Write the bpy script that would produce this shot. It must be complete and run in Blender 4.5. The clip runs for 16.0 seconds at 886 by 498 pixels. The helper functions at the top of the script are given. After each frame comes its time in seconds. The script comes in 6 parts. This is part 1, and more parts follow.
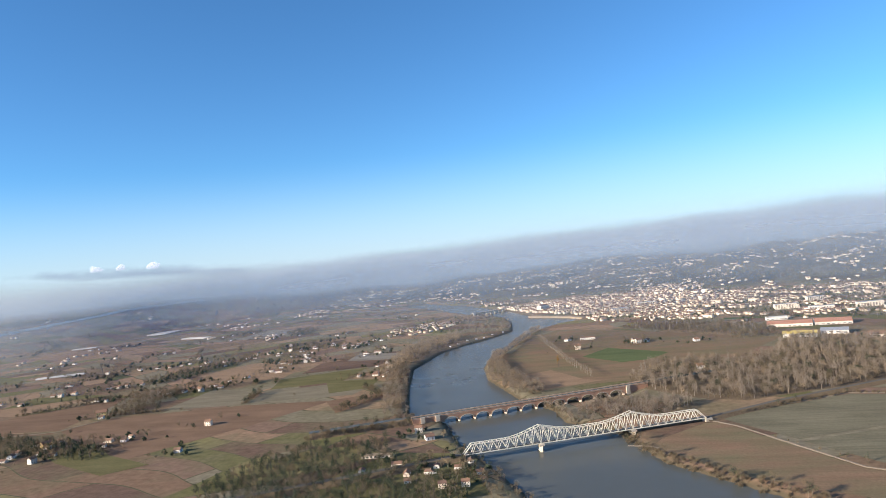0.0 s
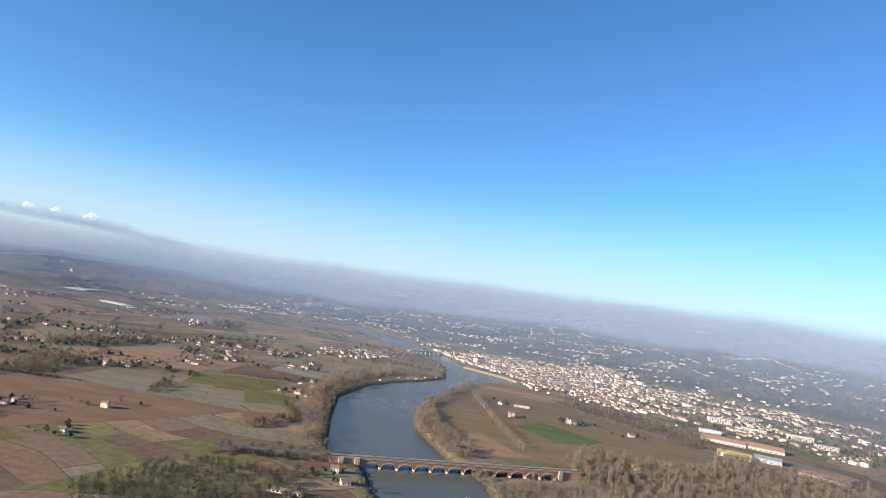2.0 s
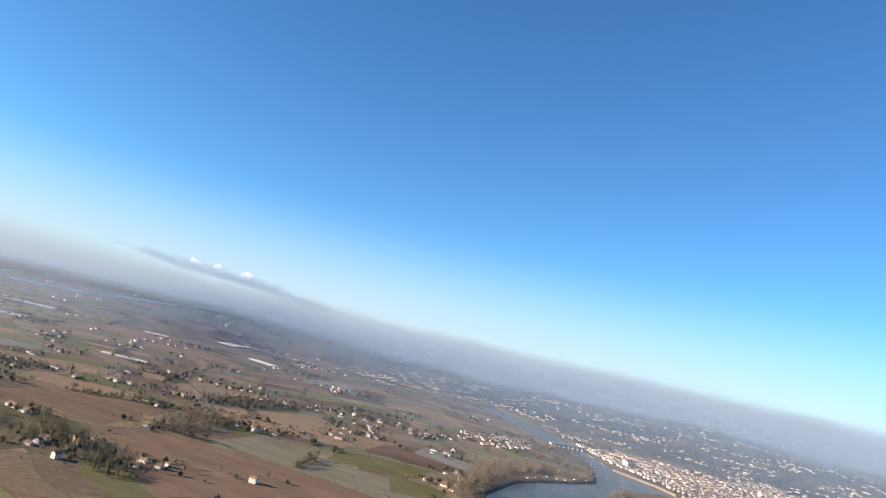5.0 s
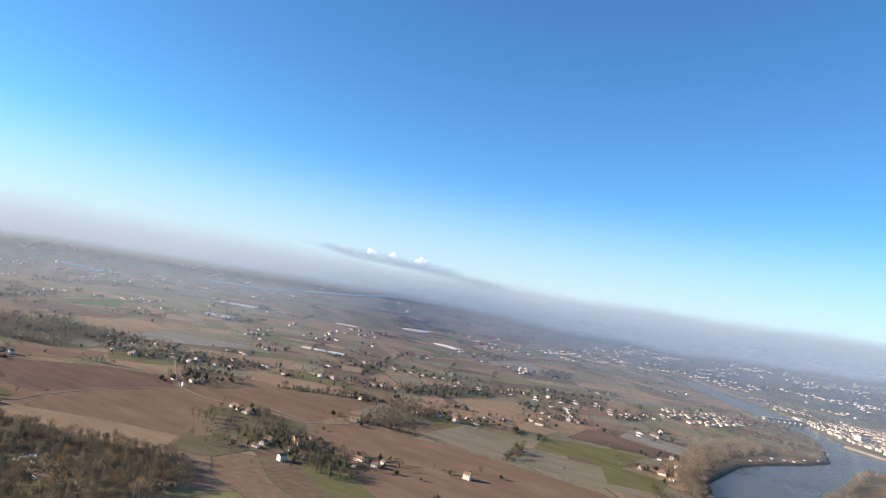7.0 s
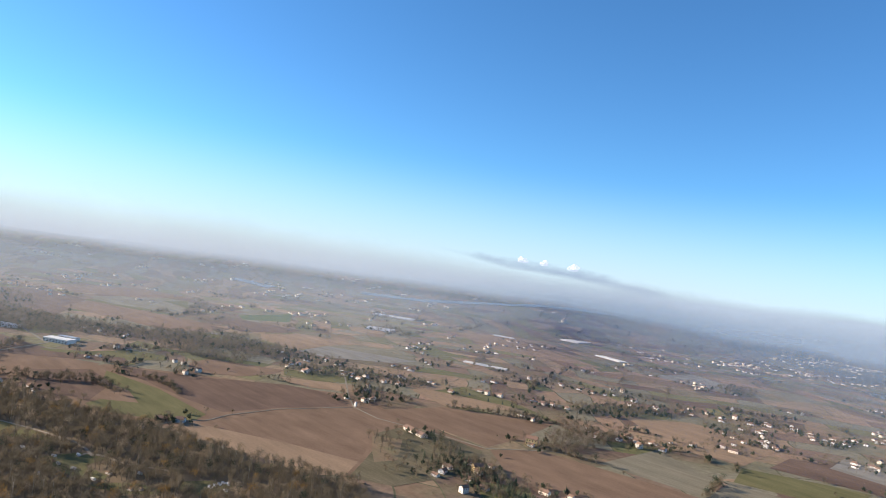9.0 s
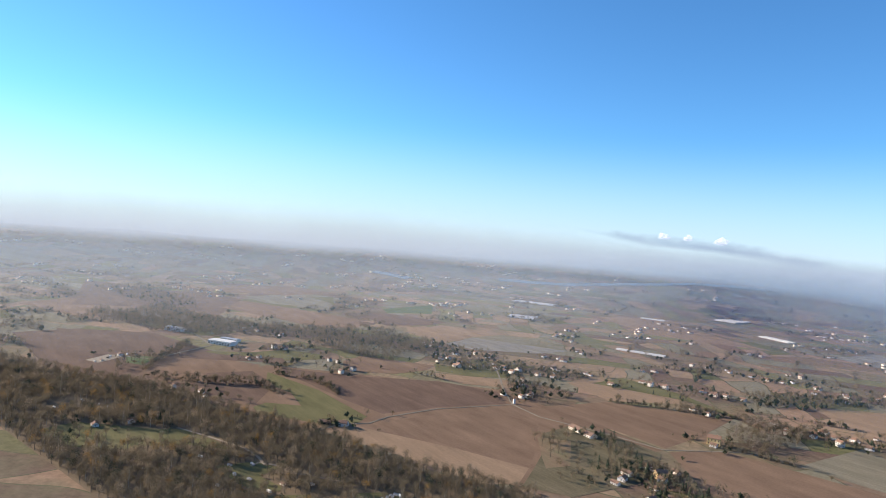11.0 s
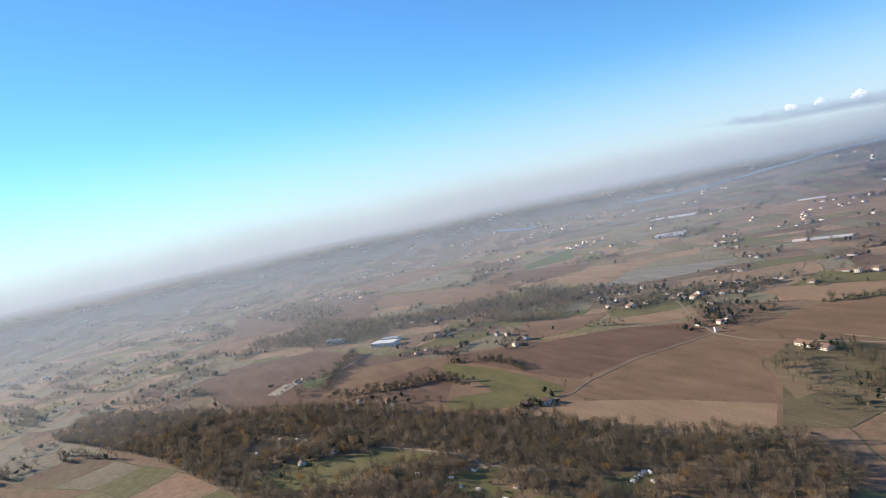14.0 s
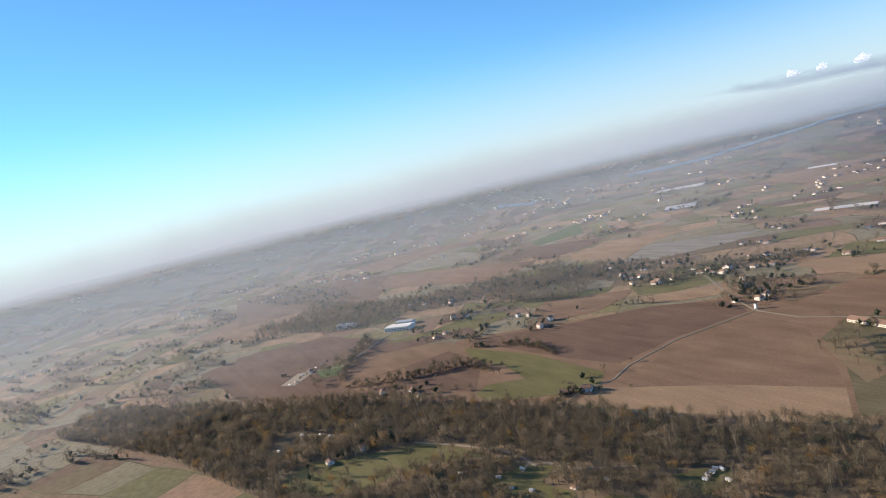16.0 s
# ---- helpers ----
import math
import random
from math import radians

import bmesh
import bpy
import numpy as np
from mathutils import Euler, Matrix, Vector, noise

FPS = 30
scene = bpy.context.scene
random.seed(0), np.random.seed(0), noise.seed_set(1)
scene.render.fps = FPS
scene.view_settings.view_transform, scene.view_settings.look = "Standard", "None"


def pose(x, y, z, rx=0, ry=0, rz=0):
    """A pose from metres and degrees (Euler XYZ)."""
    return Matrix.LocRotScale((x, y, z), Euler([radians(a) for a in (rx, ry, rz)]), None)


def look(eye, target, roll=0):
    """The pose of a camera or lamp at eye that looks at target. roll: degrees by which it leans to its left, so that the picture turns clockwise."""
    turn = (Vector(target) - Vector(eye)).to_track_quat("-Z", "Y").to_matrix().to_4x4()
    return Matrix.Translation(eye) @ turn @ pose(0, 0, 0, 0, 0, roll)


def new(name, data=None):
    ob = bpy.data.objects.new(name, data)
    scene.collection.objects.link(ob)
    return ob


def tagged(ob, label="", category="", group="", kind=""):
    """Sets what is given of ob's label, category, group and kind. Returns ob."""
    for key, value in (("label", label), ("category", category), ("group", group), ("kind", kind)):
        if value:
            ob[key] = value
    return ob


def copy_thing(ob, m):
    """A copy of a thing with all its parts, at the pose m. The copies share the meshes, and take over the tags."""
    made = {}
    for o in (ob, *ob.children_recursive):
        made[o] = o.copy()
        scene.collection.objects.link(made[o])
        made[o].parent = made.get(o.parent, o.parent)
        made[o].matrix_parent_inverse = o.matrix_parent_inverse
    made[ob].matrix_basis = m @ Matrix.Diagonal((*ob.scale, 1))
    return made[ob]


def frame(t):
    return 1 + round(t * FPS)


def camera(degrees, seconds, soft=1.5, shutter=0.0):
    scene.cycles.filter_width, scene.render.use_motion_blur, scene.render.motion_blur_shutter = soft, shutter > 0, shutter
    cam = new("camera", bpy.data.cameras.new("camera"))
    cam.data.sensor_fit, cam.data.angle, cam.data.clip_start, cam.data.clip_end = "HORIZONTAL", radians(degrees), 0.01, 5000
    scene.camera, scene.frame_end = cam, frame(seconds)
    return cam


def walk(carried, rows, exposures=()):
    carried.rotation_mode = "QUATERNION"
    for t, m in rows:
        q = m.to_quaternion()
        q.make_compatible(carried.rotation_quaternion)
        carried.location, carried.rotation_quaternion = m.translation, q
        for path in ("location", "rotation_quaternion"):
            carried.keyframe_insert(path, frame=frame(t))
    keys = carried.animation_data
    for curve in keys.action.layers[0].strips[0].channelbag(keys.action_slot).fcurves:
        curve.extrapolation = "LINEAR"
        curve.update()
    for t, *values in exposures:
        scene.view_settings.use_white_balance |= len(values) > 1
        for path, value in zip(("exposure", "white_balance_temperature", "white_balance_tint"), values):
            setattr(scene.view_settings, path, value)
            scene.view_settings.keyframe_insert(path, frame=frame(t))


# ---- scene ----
cam = camera(65.75, 16.0, 0.9)
PATH = [
    (0, look((-12.41, 31.03, 227.43), (-34.52, 128.55, 228.42), -5.88)),
    (0.5, look((-23.10, 45.35, 229.79), (-45.23, 142.86, 231.37), -4.66)),
    (1, look((-33.93, 59.56, 232.02), (-55.35, 157.23, 233.25), -1.43)),
    (1.5, look((-45.03, 73.60, 234.06), (-64.65, 171.64, 235.77), 3.72)),
    (2, look((-56.67, 87.48, 235.97), (-71.31, 186.23, 241.73), 8.52)),
    (2.5, look((-68.85, 101.01, 237.68), (-85.56, 198.98, 248.78), 12.45)),
    (3, look((-81.59, 114.07, 239.17), (-103.52, 210.70, 252.66), 15.34)),
    (3.5, look((-94.93, 126.58, 240.45), (-121.38, 222.00, 254.48), 15.69)),
    (3.7, look((-100.44, 131.42, 240.93), (-127.03, 226.76, 255.17), 15.86)),
    (5.8, look((-164.29, 176.39, 244.97), (-205.49, 266.99, 254.65), 13.45)),
    (6, look((-170.93, 180.07, 245.67), (-213.64, 270.15, 253.51), 13.47)),
    (6.5, look((-187.94, 188.79, 247.66), (-239.69, 274.24, 252.33), 9.37)),
    (7, look((-205.45, 196.67, 249.71), (-260.34, 280.13, 254.31), 9.44)),
    (7.5, look((-223.41, 203.60, 251.75), (-281.03, 285.24, 255.47), 10.25)),
    (8, look((-241.59, 209.61, 253.64), (-305.56, 286.40, 256.76), 9.61)),
    (8.5, look((-259.92, 214.73, 255.33), (-326.56, 289.26, 257.28), 9.58)),
    (9, look((-278.27, 218.94, 256.89), (-349.34, 289.24, 259.28), 7.96)),
    (9.5, look((-296.54, 222.38, 258.45), (-371.85, 288.14, 260.34), 7.16)),
    (10, look((-314.71, 225.16, 259.94), (-392.91, 287.48, 260.71), 6.06)),
    (10.2, look((-321.94, 226.11, 260.51), (-401.09, 287.22, 260.54), 5.83)),
    (12.3, look((-396.24, 231.08, 266.24), (-482.55, 281.54, 264.53), 2.11)),
    (12.5, look((-403.17, 230.72, 266.75), (-489.51, 281.17, 265.93), 1.43)),
    (13, look((-420.37, 229.17, 268.04), (-508.45, 276.53, 267.91), -0.94)),
    (13.5, look((-437.62, 226.86, 269.57), (-527.92, 269.69, 266.33), -7.45)),
    (14, look((-454.93, 223.99, 271.51), (-545.39, 265.95, 264.05), -11.77)),
    (14.5, look((-472.60, 220.79, 273.77), (-563.29, 261.84, 264.31), -14.31)),
    (15, look((-490.45, 217.33, 276.11), (-581.06, 258.16, 264.99), -15.14)),
    (15.5, look((-508.59, 213.97, 278.61), (-598.61, 255.85, 266.68), -13.89)),
    (16, look((-526.87, 210.75, 281.15), (-616.85, 252.96, 270.09), -13.15)),
]
walk(cam, PATH, [(0.0, 1.14, 5850, 11), (7.0, 1.22, 5850, 11), (10.0, 1.28, 5850, 11), (12.5, 1.24, 5700, 12), (14.0, 1.18, 5850, 12), (16.0, 1.18, 6000, 12)])

# ---------------------------------------------------------------- light
SUN_AZ = Vector((-0.83, -0.56, 0)).normalized()
SUN_EL = radians(17)
world = bpy.data.worlds.new("winter_sky")
scene.world = world
world.use_nodes = True
wn = world.node_tree.nodes
sky = wn.new("ShaderNodeTexSky")
sky.sky_type = "NISHITA"
sky.sun_disc = False
sky.sun_elevation = SUN_EL
sky.sun_rotation = math.atan2(SUN_AZ.x, SUN_AZ.y)
sky.altitude = 1500
sky.air_density, sky.dust_density, sky.ozone_density = 1.0, 0.05, 4.6
wn["Background"].inputs["Strength"].default_value = 0.082
clear_air = wn.new("ShaderNodeMix")
clear_air.data_type, clear_air.blend_type = "RGBA", "MULTIPLY"
clear_air.inputs[0].default_value, clear_air.inputs[7].default_value = 1.0, (0.8, 1.0, 1.0, 1)
world.node_tree.links.new(sky.outputs["Color"], clear_air.inputs[6])
world.node_tree.links.new(clear_air.outputs[2], wn["Background"].inputs["Color"])

sun_dir = Vector((SUN_AZ.x * math.cos(SUN_EL), SUN_AZ.y * math.cos(SUN_EL), math.sin(SUN_EL)))
sun_data = bpy.data.lights.new("sun", "SUN")
sun_data.energy, sun_data.angle, sun_data.color = 5.0, radians(0.5), (1.0, 0.82, 0.62)
sun = new("sun", sun_data)
sun.matrix_world = look(sun_dir * 3000, (0, 0, 0))

# ---------------------------------------------------------------- materials


def nodes_of(name, rough=0.9, spec=0.2):
    m = bpy.data.materials.new(name)
    m.use_nodes = True
    nt = m.node_tree
    b = nt.nodes["Principled BSDF"]
    b.inputs["Roughness"].default_value = rough
    b.inputs["Specular IOR Level"].default_value = spec
    return m, nt, b


def ramp(nt, fac, stops, constant=False):
    r = nt.nodes.new("ShaderNodeValToRGB")
    r.color_ramp.interpolation = "CONSTANT" if constant else "LINEAR"
    while len(r.color_ramp.elements) < len(stops):
        r.color_ramp.elements.new(0.5)
    for e, (p, c) in zip(r.color_ramp.elements, stops):
        e.position, e.color = p, (*c, 1)
    nt.links.new(fac, r.inputs["Fac"])
    return r.outputs["Color"]


def noise_of(nt, coord, scale, detail=4, rough=0.6, stretch=(1, 1, 1), turn=0):
    mp = nt.nodes.new("ShaderNodeMapping")
    mp.inputs["Scale"].default_value = stretch
    mp.inputs["Rotation"].default_value = (0, 0, radians(turn))
    n = nt.nodes.new("ShaderNodeTexNoise")
    n.inputs["Scale"].default_value, n.inputs["Detail"].default_value, n.inputs["Roughness"].default_value = scale, detail, rough
    nt.links.new(coord, mp.inputs["Vector"])
    nt.links.new(mp.outputs["Vector"], n.inputs["Vector"])
    return n.outputs["Fac"]


def mixed(nt, a, b, fac, kind="MIX"):
    m = nt.nodes.new("ShaderNodeMix")
    m.data_type, m.blend_type = "RGBA", kind
    for socket, value in ((m.inputs[6], a), (m.inputs[7], b), (m.inputs[0], fac)):
        if isinstance(value, tuple):
            socket.default_value = (*value, 1)
        elif isinstance(value, (int, float)):
            socket.default_value = value
        else:
            nt.links.new(value, socket)
    return m.outputs[2]


def position(nt):
    return nt.nodes.new("ShaderNodeNewGeometry").outputs["Position"]


def bumped(nt, b, height, strength=0.3, distance=0.2):
    bm_ = nt.nodes.new("ShaderNodeBump")
    bm_.inputs["Strength"].default_value, bm_.inputs["Distance"].default_value = strength, distance
    nt.links.new(height, bm_.inputs["Height"])
    nt.links.new(bm_.outputs["Normal"], b.inputs["Normal"])


def surface(name, dark, light, fine=0.5, coarse=0.03, rough=0.9, spec=0.2, bump=0.2, metal=0.0, vary=0.0, island=0.0):
    """A worn surface: fine grain and coarse stains between two colours; vary: spread from piece to piece."""
    m, nt, b = nodes_of(name, rough, spec)
    p = position(nt)
    f1, f2 = noise_of(nt, p, fine), noise_of(nt, p, coarse, 3)
    c = mixed(nt, dark, light, f2)
    c = mixed(nt, c, ramp(nt, f1, [(0.25, tuple(v * 0.72 for v in dark)), (0.75, light)]), 0.5)
    if vary:
        info = nt.nodes.new("ShaderNodeObjectInfo").outputs["Random"]
        c = mixed(nt, c, ramp(nt, info, [(0, (1 - vary,) * 3), (1, (1 + vary * 0.4, 1, 1 - vary * 0.5))]), 1.0, "MULTIPLY")
    if island:
        info = nt.nodes.new("ShaderNodeNewGeometry").outputs["Random Per Island"]
        c = mixed(nt, c, ramp(nt, info, [(0, (1 - island, 1 - island * 1.15, 1 - island * 1.3)), (0.5, (1, 0.97, 0.92)), (1, (1.08, 1.06, 1.04))]), 1.0, "MULTIPLY")
    nt.links.new(c, b.inputs["Base Color"])
    b.inputs["Metallic"].default_value = metal
    bumped(nt, b, f1, bump)
    return m


def field_material(name, dark, light, turn, row=3.0, rows=0.25):
    """Farm land: broad damp and dry patches, grain, and drill or plough rows."""
    m, nt, b = nodes_of(name, 1.0, 0.05)
    p = position(nt)
    broad = noise_of(nt, p, 0.012, 4, 0.6, (1, 2.4, 1), turn)
    grain = noise_of(nt, p, 0.35, 4, 0.7)
    line = noise_of(nt, p, 1.0 / row, 2, 0.5, (0.03, 1, 1), turn)
    streak = noise_of(nt, p, 0.05, 2, 0.5, (0.08, 1, 1), turn)
    c = mixed(nt, dark, light, ramp(nt, broad, [(0.3, (0, 0, 0)), (0.7, (1, 1, 1))]))
    c = mixed(nt, c, ramp(nt, grain, [(0.3, (0.75,) * 3), (0.7, (1.15,) * 3)]), 0.7, "MULTIPLY")
    c = mixed(nt, c, ramp(nt, line, [(0.35, (0.7,) * 3), (0.65, (1.15,) * 3)]), rows, "MULTIPLY")
    c = mixed(nt, c, ramp(nt, streak, [(0.35, (0.78,) * 3), (0.65, (1.12,) * 3)]), 0.38, "MULTIPLY")
    nt.links.new(c, b.inputs["Base Color"])
    bumped(nt, b, grain, 0.4, 0.3)
    return m


PLOUGH = ((0.178, 0.116, 0.073), (0.245, 0.16, 0.1))
TAN = ((0.25, 0.17, 0.103), (0.325, 0.222, 0.135))
GREEN = ((0.125, 0.117, 0.05), (0.178, 0.156, 0.07))
BRIGHT = ((0.1, 0.127, 0.055), (0.135, 0.155, 0.068))
STUBBLE = ((0.185, 0.16, 0.105), (0.26, 0.222, 0.148))
GREY = ((0.22, 0.195, 0.15), (0.3, 0.265, 0.21))
DARK = ((0.13, 0.086, 0.06), (0.182, 0.12, 0.082))


def parcels(nt, p, turn, wide, tall):
    """Rectangular plots: a random grey for each, and the line between them."""
    warp = nt.nodes.new("ShaderNodeTexNoise")
    warp.inputs["Scale"].default_value, warp.inputs["Detail"].default_value = 0.0022, 2
    nt.links.new(p, warp.inputs["Vector"])
    shift = nt.nodes.new("ShaderNodeVectorMath")
    shift.operation = "MULTIPLY_ADD"
    nt.links.new(warp.outputs["Color"], shift.inputs[0])
    shift.inputs[1].default_value = (260, 260, 0)
    nt.links.new(p, shift.inputs[2])
    mp = nt.nodes.new("ShaderNodeMapping")
    mp.inputs["Rotation"].default_value = (0, 0, radians(turn))
    nt.links.new(shift.outputs[0], mp.inputs["Vector"])
    br = nt.nodes.new("ShaderNodeTexBrick")
    br.offset, br.squash, br.squash_frequency = 0.37, 0.6, 3
    br.inputs["Color1"].default_value, br.inputs["Color2"].default_value = (0, 0, 0, 1), (1, 1, 1, 1)
    br.inputs["Scale"].default_value = 1.0
    br.inputs["Mortar Size"].default_value = 1.6
    br.inputs["Mortar Smooth"].default_value = 0.4
    br.inputs["Brick Width"].default_value, br.inputs["Row Height"].default_value = wide, tall
    nt.links.new(mp.outputs["Vector"], br.inputs["Vector"])
    return br.outputs["Color"], br.outputs["Fac"]


def ground_material():
    m, nt, b = nodes_of("farmland", 1.0, 0.05)
    p = position(nt)
    c1, e1 = parcels(nt, p, 28, 210, 62)
    c2, e2 = parcels(nt, p, -38, 170, 85)
    which = ramp(nt, noise_of(nt, p, 0.0016, 1), [(0.0, (0, 0, 0)), (0.5, (1, 1, 1))], True)
    cells = ramp(nt, mixed(nt, c1, c2, which), [(0.0, PLOUGH[1]), (0.16, GREEN[0]), (0.24, TAN[0]), (0.36, STUBBLE[0]), (0.52, DARK[1]), (0.62, PLOUGH[0]), (0.72, GREEN[1]), (0.8, STUBBLE[0]), (0.86, DARK[0]), (0.94, TAN[0])], True)
    cells = mixed(nt, cells, (0.085, 0.08, 0.045), mixed(nt, e1, e2, which))
    broad = noise_of(nt, p, 0.006, 5, 0.65)
    grain = noise_of(nt, p, 0.09, 5, 0.7)
    c = mixed(nt, cells, (0.14, 0.122, 0.068), ramp(nt, broad, [(0.45, (0, 0, 0)), (0.62, (0.7,) * 3)]))
    c = mixed(nt, c, ramp(nt, grain, [(0.3, (0.85,) * 3), (0.7, (1.55,) * 3)]), 0.85, "MULTIPLY")
    z = nt.nodes.new("ShaderNodeSeparateXYZ")
    nt.links.new(p, z.inputs["Vector"])
    up = nt.nodes.new("ShaderNodeAttribute")
    up.attribute_name = "wooded"
    copse = ramp(nt, noise_of(nt, p, 0.0045, 6, 0.7), [(0.36, (0.045, 0.045, 0.032)), (0.5, (0.08, 0.07, 0.048)), (0.57, (0.115, 0.105, 0.06)), (0.7, (0.16, 0.125, 0.085))])
    copse = mixed(nt, copse, ramp(nt, grain, [(0.3, (0.6,) * 3), (0.7, (1.2,) * 3)]), 0.8, "MULTIPLY")
    c = mixed(nt, c, copse, up.outputs["Fac"])
    low = nt.nodes.new("ShaderNodeMapRange")
    low.inputs["From Min"].default_value, low.inputs["From Max"].default_value = -0.6, -3
    nt.links.new(z.outputs["Z"], low.inputs["Value"])
    c = mixed(nt, c, mixed(nt, (0.08, 0.066, 0.04), (0.15, 0.12, 0.075), grain), low.outputs["Result"])
    nt.links.new(c, b.inputs["Base Color"])
    bumped(nt, b, grain, 0.5, 1.0)
    return m


def water_material(name, gloss=0.08, deep=(0.08, 0.085, 0.072), shallow=(0.115, 0.115, 0.094)):
    m, nt, b = nodes_of(name, 0.25, gloss)
    p = position(nt)
    silt = noise_of(nt, p, 0.008, 4)
    ripple = noise_of(nt, p, 0.5, 4, 0.65, (1, 1.7, 1), 30)
    gust = noise_of(nt, p, 0.015, 3, 0.6)
    nt.links.new(mixed(nt, deep, shallow, silt), b.inputs["Base Color"])
    nt.links.new(ramp(nt, gust, [(0.35, (0.2,) * 3), (0.7, (0.26,) * 3)]), b.inputs["Roughness"])
    bumped(nt, b, ripple, 0.012, 0.3)
    return m


def math_node(nt, kind, *values):
    n = nt.nodes.new("ShaderNodeMath")
    n.operation = kind
    for socket, value in zip(n.inputs, values):
        if isinstance(value, (int, float)):
            socket.default_value = value
        else:
            nt.links.new(value, socket)
    return n.outputs[0]


def spread(nt, value, low, high, top=1.0, soft=True):
    """A value brought from low..high to 0..top."""
    r = nt.nodes.new("ShaderNodeMapRange")
    r.interpolation_type = "SMOOTHSTEP" if soft else "LINEAR"
    r.inputs["To Max"].default_value = top
    for key, v in (("Value", value), ("From Min", low), ("From Max", high)):
        if isinstance(v, (int, float)):
            r.inputs[key].default_value = v
        else:
            nt.links.new(v, r.inputs[key])
    return r.outputs["Result"]


def stored(nt, name):
    n = nt.nodes.new("ShaderNodeAttribute")
    n.attribute_name = name
    return n.outputs["Fac"]


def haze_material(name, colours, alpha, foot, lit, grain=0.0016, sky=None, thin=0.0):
    """A veil painted as winter haze: thin at the ground, torn and soft at the height stored in its mesh, its colour and
    softness shifting towards the sun.
    colours: north low, north high, west low, west high, with the haze's brightness by bearing and height painted in. A
    lit veil scatters the light evenly; the far backdrop glows by emission in place of daylight.
    thin: the share by which it is thinner towards the sun. sky: the milky low sky above the fog, north and west, with
    its share and the two heights between which it thins out."""
    m = bpy.data.materials.new(name)
    m.use_nodes = True
    nt = m.node_tree
    nt.nodes.clear()
    out = nt.nodes.new("ShaderNodeOutputMaterial")
    clear = nt.nodes.new("ShaderNodeBsdfTransparent")
    mix = nt.nodes.new("ShaderNodeMixShader")
    p = position(nt)
    axes = nt.nodes.new("ShaderNodeSeparateXYZ")
    nt.links.new(p, axes.inputs["Vector"])
    z = axes.outputs["Z"]
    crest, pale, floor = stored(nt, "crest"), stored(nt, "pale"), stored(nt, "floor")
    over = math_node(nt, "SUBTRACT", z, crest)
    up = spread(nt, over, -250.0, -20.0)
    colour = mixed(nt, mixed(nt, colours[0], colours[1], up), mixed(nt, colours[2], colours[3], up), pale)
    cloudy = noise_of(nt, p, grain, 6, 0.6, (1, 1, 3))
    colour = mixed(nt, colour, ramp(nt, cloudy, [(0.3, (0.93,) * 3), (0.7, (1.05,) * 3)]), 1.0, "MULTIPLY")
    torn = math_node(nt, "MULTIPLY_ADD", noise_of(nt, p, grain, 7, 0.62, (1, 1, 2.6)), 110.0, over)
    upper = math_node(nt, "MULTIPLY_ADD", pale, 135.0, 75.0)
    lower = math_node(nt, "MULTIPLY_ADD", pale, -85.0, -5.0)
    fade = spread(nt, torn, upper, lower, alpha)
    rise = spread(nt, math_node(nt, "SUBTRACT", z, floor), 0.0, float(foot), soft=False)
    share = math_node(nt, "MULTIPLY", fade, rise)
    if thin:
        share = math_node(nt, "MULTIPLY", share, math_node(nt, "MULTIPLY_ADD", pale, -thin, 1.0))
    if sky:
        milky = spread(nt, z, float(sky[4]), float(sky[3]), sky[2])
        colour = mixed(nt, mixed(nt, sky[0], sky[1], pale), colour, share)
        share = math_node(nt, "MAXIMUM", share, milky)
    nt.links.new(share, mix.inputs["Fac"])
    if lit:
        sides = nt.nodes.new("ShaderNodeAddShader")
        for i, (kind, down) in enumerate((("ShaderNodeBsdfDiffuse", 1.0), ("ShaderNodeBsdfTranslucent", -1.0))):
            scatter = nt.nodes.new(kind)
            way = nt.nodes.new("ShaderNodeCombineXYZ")
            way.inputs[2].default_value = down
            nt.links.new(way.outputs[0], scatter.inputs["Normal"])
            nt.links.new(colour, scatter.inputs["Color"])
            nt.links.new(scatter.outputs[0], sides.inputs[i])
        body = sides.outputs[0]
    else:
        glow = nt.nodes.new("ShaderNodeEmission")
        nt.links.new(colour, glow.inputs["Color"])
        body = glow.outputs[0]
    nt.links.new(clear.outputs[0], mix.inputs[1])
    nt.links.new(body, mix.inputs[2])
    nt.links.new(mix.outputs[0], out.inputs["Surface"])
    return m


def glass_material():
    m, nt, b = nodes_of("window_glass", 0.08, 0.5)
    b.inputs["Base Color"].default_value = (0.02, 0.024, 0.03, 1)
    return m


M_GROUND = ground_material()
M_WATER = water_material("river_water")
# the blue base colours stand in for sky reflected in the far lakes
M_LAKE = water_material("sky_tinted_lake_water", 0.2, (0.07, 0.12, 0.17), (0.1, 0.16, 0.21))
M_PLOUGH = [field_material("ploughed_earth", *PLOUGH, a, 2.4, 0.2) for a in (20, 62)]
M_TAN = [field_material("dry_tilled_earth", *TAN, a, 2.4, 0.18) for a in (28, 60)]
M_GREEN = [field_material("winter_grass", *GREEN, a, 3.0, 0.2) for a in (30, 65)]
M_BRIGHT = field_material("winter_wheat", *BRIGHT, 15, 3.0, 0.3)
M_STUBBLE = [field_material("stubble", *STUBBLE, a, 3.2, 0.4) for a in (-15, 25)]
M_WEEDY = field_material("weedy_ploughed_earth", (0.175, 0.155, 0.085), (0.25, 0.158, 0.1), 62, 2.4, 0.25)
M_OLIVE = field_material("thin_winter_crop", (0.155, 0.142, 0.09), (0.225, 0.2, 0.128), 25, 3.2, 0.4)
M_PARK = field_material("rough_parkland_grass", (0.11, 0.097, 0.054), (0.185, 0.148, 0.088), 25, 3.2, 0.3)
